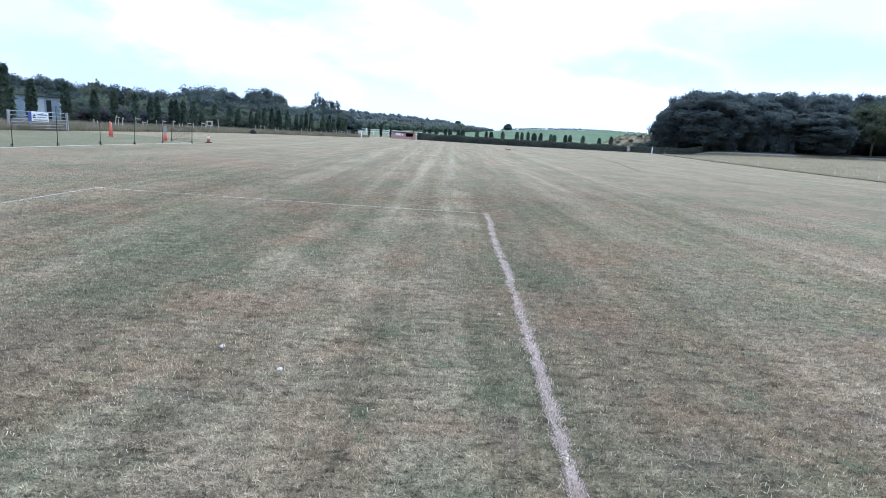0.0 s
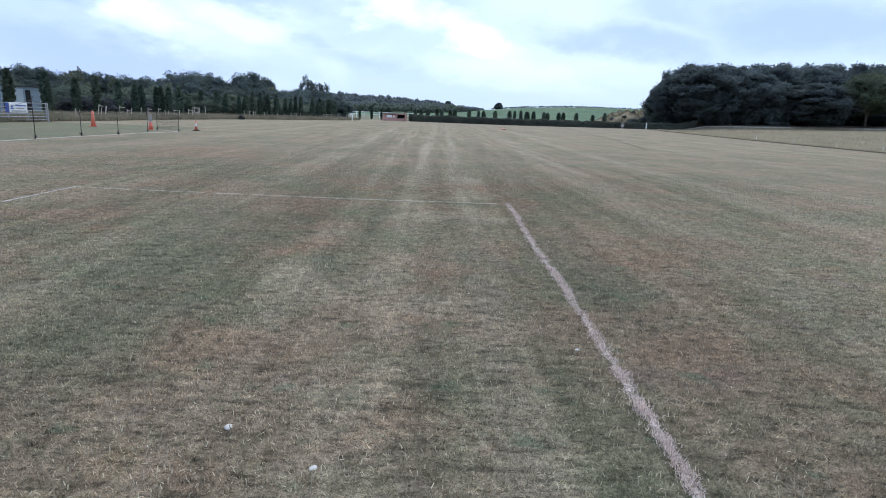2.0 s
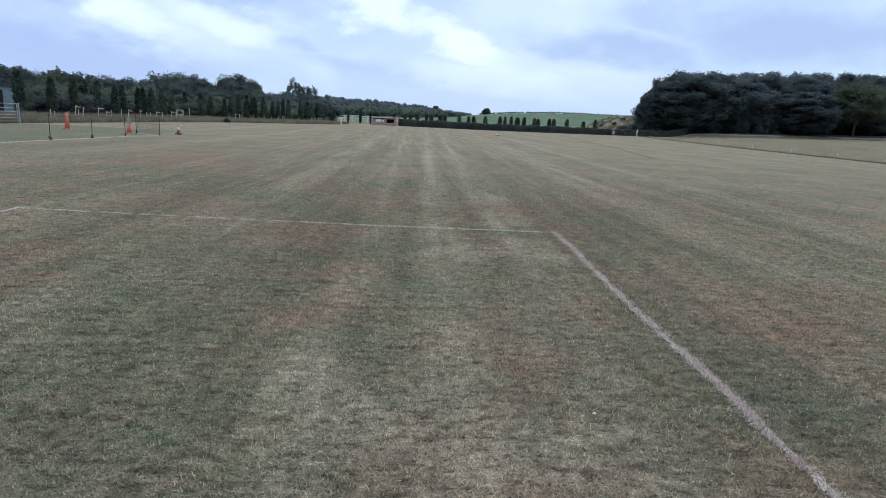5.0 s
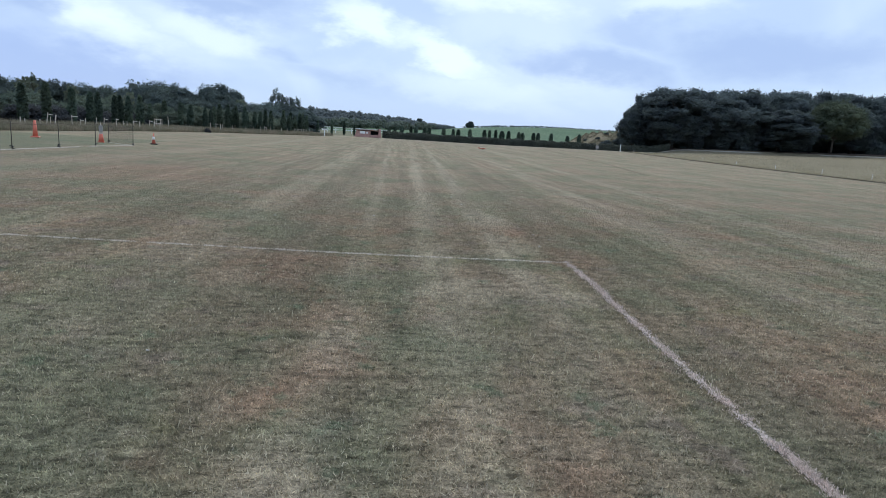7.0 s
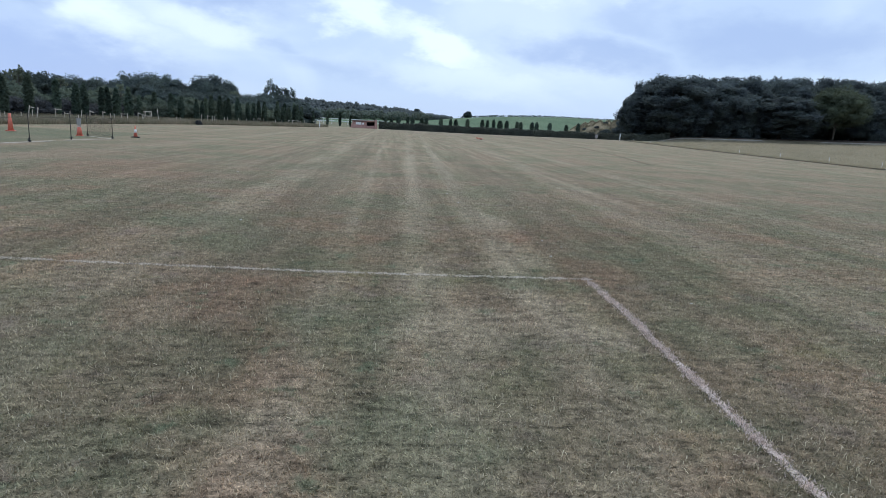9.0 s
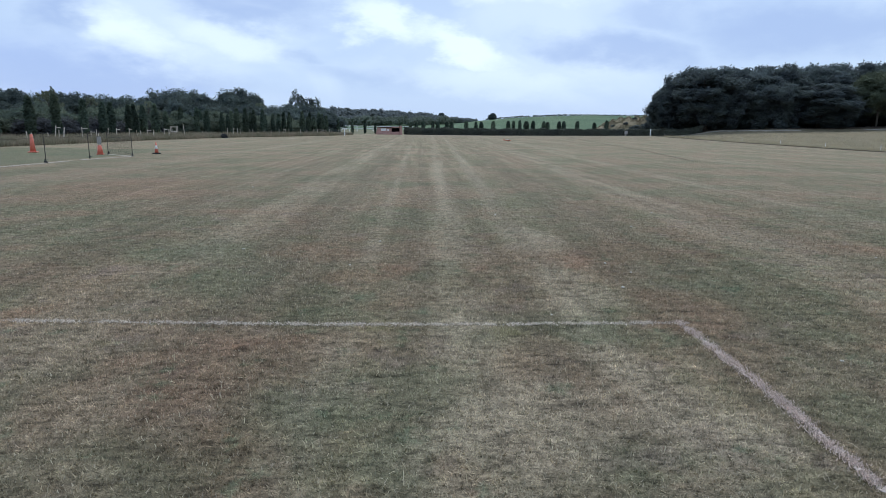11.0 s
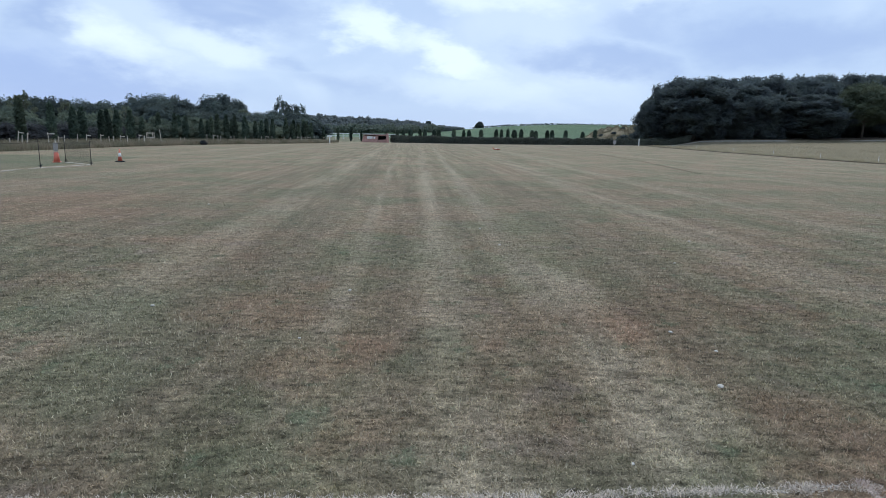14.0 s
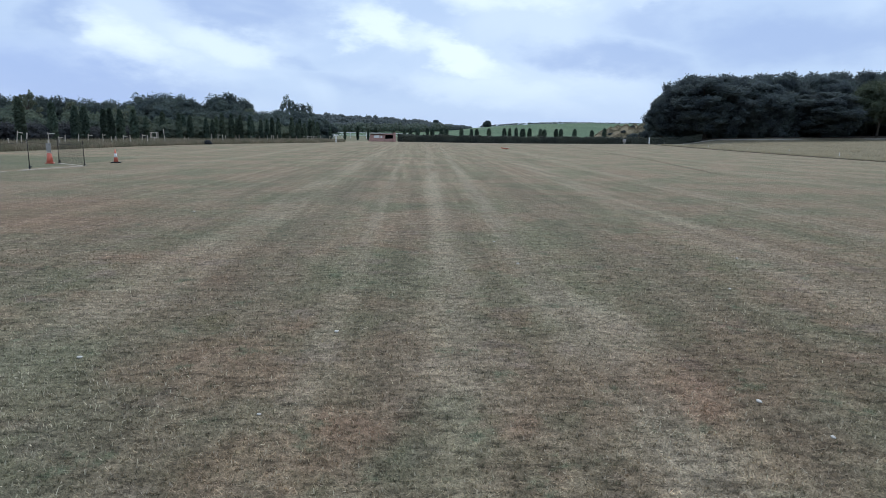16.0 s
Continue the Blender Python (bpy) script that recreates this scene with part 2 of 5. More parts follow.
    # low weeds, and moss in scattered small patches
    col = n.mix(n.math("MULTIPLY", patch_fade, n.ramp(n.noise(n.place(shift=(6, 2, 0)), 2.6, 5, 0.65), 0.58, 0.68, 0.0, 0.5)), col, WEED)
    col = n.mix(n.math("MULTIPLY", patch_fade, n.ramp(n.noise(n.place(shift=(1, 8, 0)), 0.8, 4, 0.6), 0.62, 0.74, 0.0, 0.45)), col, (0.185, 0.172, 0.08))
    # dark gaps and bleached tufts, each a foot or two across
    weed = n.noise(n.place((0.5, 0.9, 1.0), 3, (2, 7, 0)), 2.4, 5, 0.72)
    col = n.scaled(col, eased(n.math("MULTIPLY", n.ramp(weed, 0.56, 0.68, 1.0, 0.92), n.ramp(weed, 0.44, 0.33, 1.0, 1.05))))
    dash = n.noise(n.place((0.45, 1.1, 1.0), -2, (4, 1, 0)), 6.5, 4, 0.68)
    col = n.scaled(col, eased(n.math("MULTIPLY", n.ramp(dash, 0.53, 0.66, 1.0, 0.68), n.ramp(dash, 0.44, 0.32, 1.0, 1.2))))
    fleck = n.noise(n.place((0.5, 1.3, 1.0), 5, (1, 6, 0)), 15, 3, 0.7)
    col = n.scaled(col, eased(n.math("MULTIPLY", n.ramp(fleck, 0.53, 0.64, 1.0, 0.56), n.ramp(fleck, 0.43, 0.33, 1.0, 1.26))))
    # bare wisps, wider than deep, that show as far as the hedge
    wisp = n.noise(n.place((0.16, 0.3, 1.0), 2, (8, 3, 0)), 0.9, 4, 0.6)
    col = n.scaled(col, n.math("MULTIPLY", n.ramp(wisp, 0.54, 0.72, 1.0, 0.92), n.ramp(wisp, 0.44, 0.3, 1.0, 1.06)))
    # colour factor along y: rises before the cross line, falls beyond, rises past 24
    col = n.scaled(col, n.math("MULTIPLY", n.math("MULTIPLY", n.ramp(sep.outputs["Y"], 3.0, 8.0, 0.97, 1.05), n.ramp(sep.outputs["Y"], 12.0, 16.0, 1.0, 0.905)), n.ramp(sep.outputs["Y"], 24.0, 45.0, 1.0, 1.06)))
    return col, at, small


DRY, GREEN, STRAW, RUSSET = (0.228, 0.174, 0.117), (0.163, 0.153, 0.096), (0.325, 0.275, 0.199), (0.258, 0.16, 0.108)
SHADE_GREEN, SHADE, MAUVE, WEED = (0.126, 0.143, 0.086), (0.154, 0.128, 0.091), (0.206, 0.158, 0.134), (0.11, 0.15, 0.092)
# the stripes: x at y = 15, drift to the right for each metre ahead, half width, strength, tint
STRIPES = ((-2.7, 0.0, 0.85, 0.5, SHADE), (1.6, 0.04, 1.1, 0.35, SHADE), (-5.3, 0.0, 1.0, 0.35, SHADE), (-1.22, 0.012, 0.3, 0.4, SHADE), (-0.25, 0.025, 0.25, 0.3, SHADE),
           (0.27, 0.032, 0.36, 0.6, STRAW), (-0.72, 0.022, 0.42, 0.55, STRAW), (-1.72, 0.0, 0.24, 0.45, STRAW), (-3.7, 0.0, 0.7, 0.45, STRAW), (3.5, 0.05, 0.8, 0.4, STRAW), (6.4, 0.05, 0.7, 0.35, STRAW))


def ground_material():
    n = Nodes("parched_turf")
    col, at, small = turf_colour(n)
    grit = n.noise(at, 38, 3, 0.7)
    blades = n.noise(n.place((1.0, 2.2, 1.0), 8), 95, 2, 0.7)
    speck = n.noise(at, 150, 2, 0.6)

    def zone(name):
        a = n.add("ShaderNodeAttribute")
        a.attribute_name = name
        wob = n.math("ADD", a.outputs["Fac"], n.math("MULTIPLY", n.math("SUBTRACT", n.noise(at, 0.9, 4, 0.65), 0.5), 0.5))
        return n.ramp(wob, 0.4, 0.6)

    verge = n.mix(n.ramp(n.noise(at, 0.6, 4), 0.35, 0.65), (0.215, 0.178, 0.12), (0.17, 0.15, 0.098))
    col = n.mix(zone("verge"), col, verge)
    lush = n.mix(n.ramp(n.noise(at, 0.5, 4), 0.3, 0.7), (0.088, 0.112, 0.066), (0.122, 0.124, 0.078))
    col = n.mix(n.math("MULTIPLY", zone("lush"), 0.6), col, lush)
    crop = n.mix(n.ramp(n.noise(n.place((1, 0.2, 1), 25), 0.05, 3), 0.35, 0.65), (0.07, 0.112, 0.064), (0.096, 0.137, 0.08))
    col = n.mix(zone("crop"), col, crop)
    tone = n.math("MULTIPLY", n.ramp(grit, 0.28, 0.72, 0.72, 1.28), n.ramp(blades, 0.28, 0.72, 0.7, 1.3))
    col = n.scaled(col, n.math("MULTIPLY", tone, 1.25))
    # darkens the turf colour under the modelled blades: shade put into the colour
    blade_shade = n.add("ShaderNodeAttribute")
    blade_shade.attribute_name = "blade_shade"
    col = n.scaled(col, n.math("SUBTRACT", 1.0, n.math("MULTIPLY", blade_shade.outputs["Fac"], 0.16)))
    col = n.mix(n.ramp(speck, 0.66, 0.76, 0.0, 0.5), col, (0.36, 0.32, 0.24))
    col = n.mix(n.ramp(n.noise(n.place((0.7, 1.4, 1.0)), 46, 3, 0.65), 0.42, 0.33, 0.0, 0.75), col, (0.06, 0.054, 0.04))
    h = n.math("ADD", n.math("MULTIPLY", blades, 0.5), n.math("ADD", grit, n.math("MULTIPLY", small, 1.5)))
    n.bump(h, 0.03, 0.8)
    return n.done(col, 0.95, 0, 0.1)


def blade_material():
    n = Nodes("grass_blade")
    col, at, small = turf_colour(n)
    rnd = n.add("ShaderNodeNewGeometry").outputs["Random Per Island"]
    col = n.scaled(col, n.ramp(rnd, 0.0, 1.0, 1.3, 2.15))
    col = n.mix(n.ramp(rnd, 0.9, 0.96, 0.0, 0.6), col, (0.5, 0.44, 0.34))
    col = n.mix(n.ramp(rnd, 0.2, 0.08, 0.0, 0.4), col, (0.125, 0.135, 0.072))
    thin = n.add("ShaderNodeBsdfTranslucent")
    both = n.add("ShaderNodeMixShader")
    n.put(thin.inputs[0], col); n.put(both.inputs[0], 0.35)
    n.put(both.inputs[1], n.bsdf.outputs[0]); n.put(both.inputs[2], thin.outputs[0]); n.put(n.out.inputs[0], both.outputs[0])
    return n.done(col, 0.8, 0, 0.2)


def tall_grass_material(name, a, b, vary=0.37):
    n = Nodes(name)
    rnd = n.add("ShaderNodeNewGeometry").outputs["Random Per Island"]
    col = n.mix(n.ramp(n.noise(n.place(), 0.5, 3), 0.35, 0.65), a, b)
    col = n.scaled(col, n.ramp(rnd, 0.0, 1.0, 1 - vary, 1 + vary))
    thin = n.add("ShaderNodeBsdfTranslucent")
    both = n.add("ShaderNodeMixShader")
    n.put(thin.inputs[0], col); n.put(both.inputs[0], 0.4)
    n.put(both.inputs[1], n.bsdf.outputs[0]); n.put(both.inputs[2], thin.outputs[0]); n.put(n.out.inputs[0], both.outputs[0])
    return n.done(col, 0.85, 0, 0.2)


def paint_line_material(name, colour, lo, hi):
    """Worn line marking: chalky paint caught on the turf, with gaps where the turf shows."""
    n = Nodes(name)
    at = n.place()
    wear = n.math("ADD", n.noise(at, 9, 4, 0.7), n.math("MULTIPLY", n.math("SUBTRACT", n.noise(at, 70, 3, 0.7), 0.5), 0.9))
    a = n.add("ShaderNodeAttribute")
    a.attribute_name = "edge"
    cover = n.ramp(n.math("ADD", wear, n.math("MULTIPLY", a.outputs["Fac"], 0.32)), lo, hi)
    col = n.mix(n.ramp(n.noise(at, 28, 4, 0.7), 0.35, 0.7), colour, tuple(c * 0.62 for c in colour))
    n.bump(n.noise(at, 60, 3), 0.01, 0.8)
    n.put(n.bsdf.inputs["Alpha"], cover)
    return n.done(col, 0.95, 0, 0.1)


def leaf_material(name, dark, light, hue=0.25, vary=0.27, thin=0.3):
    """Leaves, a little of the light passing through them; each spray and each tree has its own tone."""
    n = Nodes(name)
    rnd = n.add("ShaderNodeNewGeometry").outputs["Random Per Island"]
    who = n.add("ShaderNodeObjectInfo").outputs["Random"]
    col = n.mix(n.ramp(n.noise(n.place(), 0.32, 3), 0.38, 0.62), dark, light)
    col = n.scaled(col, n.ramp(rnd, 0, 1, 1 - vary, 1 + vary))
    col = n.scaled(col, n.math("ADD", n.math("MULTIPLY", who, 2 * hue), 1 - hue))
    through_leaf = n.add("ShaderNodeBsdfTranslucent")
    both = n.add("ShaderNodeMixShader")
    n.put(through_leaf.inputs[0], n.scaled(col, 1.3)); n.put(both.inputs[0], thin)
    n.put(both.inputs[1], n.bsdf.outputs[0]); n.put(both.inputs[2], through_leaf.outputs[0]); n.put(n.out.inputs[0], both.outputs[0])
    return n.done(col, 0.75, 0, 0.12)


def plain_material(name, colour, rough=0.6, metal=0.0, scale=6.0, wear=0.25, spec=0.4):
    """One surface colour with faint stains at two scales and a little relief."""
    n = Nodes(name)
    at = n.place(world=False)
    col = n.scaled(n.mix(n.ramp(n.noise(at, scale, 4, 0.6), 0.35, 0.7), colour, tuple(c * (1 - wear) for c in colour)), n.ramp(n.noise(at, scale * 9, 3, 0.6), 0.2, 0.8, 1 - wear * 0.5, 1 + wear * 0.5))
    n.bump(n.noise(at, scale * 9, 3), 0.004, 0.5)
    return n.done(col, rough, metal, spec)


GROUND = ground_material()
BLADE = blade_material()
PAINT = paint_line_material("worn_line_paint", (0.66, 0.56, 0.5), 0.52, 1.04)
PAINT_THIN = paint_line_material("worn_line_paint_thin", (0.6, 0.54, 0.47), 0.62, 1.2)
PAINT_FAINT = paint_line_material("faint_line_paint", (0.56, 0.51, 0.45), 0.44, 0.95)
PAINTED = tall_grass_material("painted_blade", (0.7, 0.585, 0.525), (0.58, 0.485, 0.43))
PAINTED_CREAM = tall_grass_material("painted_blade_cream", (0.7, 0.63, 0.55), (0.58, 0.52, 0.45))
STRAWS = tall_grass_material("dead_stalk", (0.58, 0.52, 0.38), (0.44, 0.38, 0.26))
HAY = tall_grass_material("long_dry_grass", (0.3, 0.255, 0.185), (0.21, 0.2, 0.135))
HAY_PALE = tall_grass_material("pale_dry_grass", (0.47, 0.4, 0.28), (0.38, 0.335, 0.225), 0.15)
LEAF_WOOD = leaf_material("beech_leaf", (0.08, 0.1, 0.108), (0.11, 0.136, 0.132), 0.2, 0.15, 0.5)
LEAF_PALE = leaf_material("ash_leaf", (0.09, 0.112, 0.078), (0.128, 0.152, 0.096))
LEAF_LEFT = leaf_material("hazel_leaf", (0.074, 0.098, 0.098), (0.108, 0.136, 0.122), 0.22, 0.2, 0.4)
LEAF_GREY = leaf_material("willow_leaf", (0.115, 0.14, 0.1), (0.155, 0.175, 0.125))
LEAF_SHRUB = leaf_material("shrub_leaf", (0.092, 0.118, 0.092), (0.138, 0.164, 0.118), 0.25, 0.12, 0.4)
LEAF_THICKET = leaf_material("thicket_leaf", (0.05, 0.054, 0.06), (0.08, 0.084, 0.084), 0.25, 0.2)
LEAF_CYPRESS = leaf_material("cypress_leaf", (0.056, 0.08, 0.06), (0.086, 0.112, 0.078), 0.3)
LEAF_HEDGE = leaf_material("hedge_leaf", (0.085, 0.094, 0.08), (0.115, 0.126, 0.1), 0.2, 0.16)
# far foliage lightened and greyed: distance haze put into the leaf colour
LEAF_SCRUB_HAZE = leaf_material("scrub_leaf_haze", (0.132, 0.16, 0.132), (0.172, 0.198, 0.152), 0.1, 0.15, 0.4)
LEAF_FAR_HAZE = leaf_material("far_wood_leaf_haze", (0.135, 0.155, 0.16), (0.165, 0.186, 0.18), 0.1, 0.1, 0.4)
BARK = plain_material("bark", (0.085, 0.07, 0.055), 0.9, 0, 4, 0.4)
STAKE = plain_material("weathered_stake", (0.6, 0.54, 0.45), 0.8, 0, 5, 0.35)
WHITE = plain_material("white_paint", (0.8, 0.8, 0.78), 0.5, 0, 5, 0.12)
IRON = plain_material("dark_iron", (0.06, 0.05, 0.045), 0.7, 0.2, 8, 0.3)
STEEL = plain_material("galvanised_steel", (0.4, 0.42, 0.45), 0.45, 0.7, 6, 0.25)
ORANGE = plain_material("orange_plastic", (0.66, 0.17, 0.11), 0.5, 0, 5, 0.15)
BLACK = plain_material("black_rubber", (0.03, 0.03, 0.03), 0.8, 0, 8, 0.3)
GREY = plain_material("grey_board", (0.36, 0.34, 0.32), 0.7, 0, 6, 0.2)
SHEDGREY = plain_material("grey_green_sheet", (0.25, 0.315, 0.35), 0.55, 0.1, 2, 0.2)
SHEDPALE = plain_material("pale_grey_sheet", (0.4, 0.46, 0.48), 0.55, 0.1, 2, 0.15)
ROOFDARK = plain_material("dark_roof_sheet", (0.05, 0.052, 0.055), 0.7, 0, 3, 0.3)
BLUE = plain_material("blue_print", (0.05, 0.09, 0.3), 0.5, 0, 6, 0.1)
BRICK = plain_material("red_brick", (0.5, 0.29, 0.25), 0.85, 0, 3, 0.3)
# near-black for openings: their inner shade put into the colour
SHADE_BLACK = plain_material("opening_shade_black", (0.02, 0.02, 0.022), 0.9, 0, 3, 0.2)
FLINT = plain_material("pale_flint", (0.56, 0.53, 0.48), 0.6, 0, 30, 0.25)


# ---- shapes ----
def mesh_np(name, verts, tris, mat=None, smooth=False):
    """A mesh from arrays of vertices and triangles."""
    verts, tris = np.asarray(verts, np.float32), np.asarray(tris, np.int32)
    me = bpy.data.meshes.new(name)
    me.vertices.add(len(verts)); me.loops.add(tris.size); me.polygons.add(len(tris))
    me.vertices.foreach_set("co", verts.ravel())
    me.loops.foreach_set("vertex_index", tris.ravel())
    me.polygons.foreach_set("loop_start", np.arange(0, tris.size, tris.shape[1], dtype=np.int32))
    me.polygons.foreach_set("use_smooth", np.full(len(tris), smooth))
    me.update(calc_edges=True)
    if mat:
        me.materials.append(mat)
    return me


def part(name, bm, material, parent, label=""):
    """Links a bmesh (or a ready mesh) as one mesh object under a thing or a part."""
    if isinstance(bm, bmesh.types.BMesh):
        me = bpy.data.meshes.new(name)
        bm.to_mesh(me); bm.free()
    else:
        me = bm
    if material and not me.materials:
        me.materials.append(material)
    ob = new(name, me)
    ob.parent = parent
    return tagged(ob, label)


def thing(name, label, category, m=None, group="", kind=""):
    ob = tagged(new(name), label, category, group, kind)
    if m is not None:
        ob.matrix_basis = m
    return ob


def add_box(bm, x0, y0, z0, x1, y1, z1, bevel=0.0):
    got = bmesh.ops.create_cube(bm, size=1)["verts"]
    for v in got:
        v.co = Vector(((x0 + x1) / 2 + v.co.x * (x1 - x0), (y0 + y1) / 2 + v.co.y * (y1 - y0), (z0 + z1) / 2 + v.co.z * (z1 - z0)))
    if bevel:
        bmesh.ops.bevel(bm, geom=list({e for v in got for e in v.link_edges}), offset=bevel, segments=1, affect="EDGES")
    return bm


def box(*dims, bevel=0.0):
    return add_box(bmesh.new(), *dims, bevel=bevel)


def add_tube(bm, points, radii, sides=7, cap=True):
    rings = []
    for i, p in enumerate(points):
        p = Vector(p)
        d = (Vector(points[min(i + 1, len(points) - 1)]) - Vector(points[max(i - 1, 0)])).normalized()
        a = d.orthogonal().normalized()
        b = d.cross(a)
        rings.append([bm.verts.new(p + (a * math.cos(k * math.tau / sides) + b * math.sin(k * math.tau / sides)) * radii[i]) for k in range(sides)])
    for lo, hi in zip(rings, rings[1:]):
        for k in range(sides):
            f = bm.faces.new((lo[k], lo[(k + 1) % sides], hi[(k + 1) % sides], hi[k]))
            f.smooth = True
    if cap:
        bm.faces.new(rings[0][::-1]); bm.faces.new(rings[-1])
    return bm


def tube(points, radii, sides=7):
    return add_tube(bmesh.new(), points, radii, sides)


def leaf_mesh(name, centres, outward, size, mat, rng, stray=0.5, up=0.4):
    """Leaf sprays as small triangles at the given centres, turned outwards and a little up."""
    n = len(centres)
    nor = outward + np.array([0, 0, up]) + rng.normal(0, stray, (n, 3))
    nor /= np.linalg.norm(nor, axis=1, keepdims=True) + 1e-9
    a = np.cross(nor, rng.normal(0, 1, (n, 3)))
    a /= np.linalg.norm(a, axis=1, keepdims=True) + 1e-9
    b = np.cross(nor, a)
    s = size * rng.uniform(0.6, 1.5, (n, 1))
    v = np.stack([centres - a * s * 0.5, centres + a * s * 0.5, centres + b * s * rng.uniform(0.8, 1.3, (n, 1))], 1).reshape(-1, 3)
    return mesh_np(name, v, np.arange(3 * n).reshape(-1, 3), mat)


def crown_points(rng, lobes, count, fill=0.35):
    """Points in the outer shell of a set of lobes (x, y, z, radius, squash); those deep inside another lobe are dropped."""
    lobes = np.asarray(lobes, float)
    w = lobes[:, 3] ** 2
    which = rng.choice(len(lobes), int(count * 1.6), p=w / w.sum())
    d = rng.normal(0, 1, (len(which), 3))
    d /= np.linalg.norm(d, axis=1, keepdims=True)
    r = lobes[which, 3:4] * (1 - fill * rng.random((len(which), 1)) ** 1.5) * (1 + 0.08 * rng.normal(0, 1, (len(which), 1)) + 0.12 * (rng.random((len(which), 1)) < 0.05) * rng.random((len(which), 1)))
    p = lobes[which, :3] + d * r * np.stack([np.ones(len(which)), np.ones(len(which)), lobes[which, 4]], 1)
    deep = np.zeros(len(p), bool)
    for x, y, z, rad, sq in lobes:
        deep |= np.linalg.norm((p - (x, y, z)) / (1, 1, sq), axis=1) < rad * 0.55
    keep = np.flatnonzero(~deep)[:count]
    return p[keep], d[keep]


def ball(fine):
    bm = bmesh.new()
    bmesh.ops.create_icosphere(bm, subdivisions=fine, radius=1.0)
    v, t = np.array([q.co for q in bm.verts]), np.array([[q.index for q in f.verts] for f in bm.faces])
    bm.free()
    return v, t


BALL, BALL_COARSE = ball(2), ball(1)


def crown_mesh(name, points, outward, size, mat, rng, stray, up, lobes, fill=0.9, core=None):
    """Leaf sprays over uneven solid lobes, joined in one mesh."""
    leaves = leaf_mesh(name + "_leaves", points, outward, size, None, rng, stray, up)
    v = np.empty(len(leaves.vertices) * 3, np.float32)
    leaves.vertices.foreach_get("co", v)
    bpy.data.meshes.remove(leaves)
    v = v.reshape(-1, 3)
    lobes = np.asarray(lobes, float)
    b, t = core or BALL
    r = lobes[:, 3, None] * fill * (1 + 0.14 * rng.normal(0, 1, (len(lobes), len(b))))
    k = b[None] * r[:, :, None] * np.stack([np.ones(len(lobes)), np.ones(len(lobes)), lobes[:, 4]], 1)[:, None, :] + lobes[:, None, :3]
    kt = (t[None] + (np.arange(len(lobes)) * len(b))[:, None, None]).reshape(-1, 3) + len(v)
    tris = np.concatenate([np.arange(len(v)).reshape(-1, 3), kt])
    flags = np.arange(len(tris)) >= len(v) // 3
    return mesh_np(name, np.concatenate([v, k.reshape(-1, 3)]), tris, mat, flags)


def tree(name, label, mat, seed, height, width, low=0.12, lobes=26, leaves=7000, size=0.34, trunk=0.22, group="", sparse=False, category="tree", flat=(0.65, 0.95), lobe=0.16, stray=0.5, solid=False, shoots=0, shoot=0.8):
    """A broadleaf: tapered trunk with limbs, and a crown of leaf sprays on many uneven lobes."""
    rng = np.random.default_rng(seed)
    root = thing(name, label, category, group=group)
    blobs = []
    for i in range(lobes):
        f = (i + rng.random()) / lobes
        h = height * (low + (1 - low) * f * 0.96 * rng.uniform(0.84, 1.04))
        reach = width * 0.5 * (0.72 + 0.28 * min(1, f / 0.4)) * math.sqrt(1 - max(0, (f - 0.4) / 0.66) ** 2.2)
        ang = i * 2.4 + rng.normal(0, 0.4)
        rad = width * (0.075 if sparse else lobe) * rng.uniform(0.6, 1.5)
        out = max(0, reach - rad * 0.8) * math.sqrt(rng.uniform(0.3, 1.12))
        blobs.append((math.cos(ang) * out, math.sin(ang) * out, max(rad * 0.7, h - rad * 0.5), rad, rng.uniform(*flat)))
    if not sparse:
        blobs.append((0, 0, height * (low + 0.42 * (1 - low)), width * 0.3, 1.1))
    bm = bmesh.new()
    add_tube(bm, [(0, 0, -0.3), (0.05, 0, height * 0.2), (-0.08, 0.06, height * 0.5), (0.05, 0, height * 0.85)], [trunk * 1.25, trunk, trunk * 0.65, trunk * 0.15], 8)
    for x, y, z, rad, _ in blobs[:: 2 if sparse else 3]:
        h0 = max(height * 0.12, z * 0.55)
        add_tube(bm, [(0, 0, h0), (x * 0.45, y * 0.45, h0 + (z - h0) * 0.6), (x * 0.95, y * 0.95, z)], [trunk * 0.4, trunk * 0.22, trunk * 0.06], 5, False)
    part("trunk", bm, BARK, root)
    p, d = crown_points(rng, blobs, leaves, 0.95 if sparse else 0.4)
    if shoots:
        # leafy shoots that stand out of the crown's upper side
        high = np.flatnonzero(p[:, 2] > height * 0.25)
        at = rng.choice(high, shoots)
        way = d[at] * 0.8 + rng.normal(0, 0.3, (shoots, 3)) + np.array([0, 0, 0.55])
        way /= np.linalg.norm(way, axis=1, keepdims=True)
        run = rng.uniform(0.3, 1.0, shoots)[:, None] * shoot * np.linspace(0.1, 1, 7)
        q = p[at][:, None] + way[:, None] * run[:, :, None] + rng.normal(0, 0.05, (shoots, 7, 3))
        p, d = np.concatenate([p, q.reshape(-1, 3)]), np.concatenate([d, np.repeat(way, 7, 0)])
    if solid:
        part("crown", crown_mesh("crown", p, d, size, mat, rng, stray, 0.4, blobs, 0.5), None, root)
    else:
        part("crown", leaf_mesh("crown", p, d, size, mat, rng, stray), mat, root)
    return root


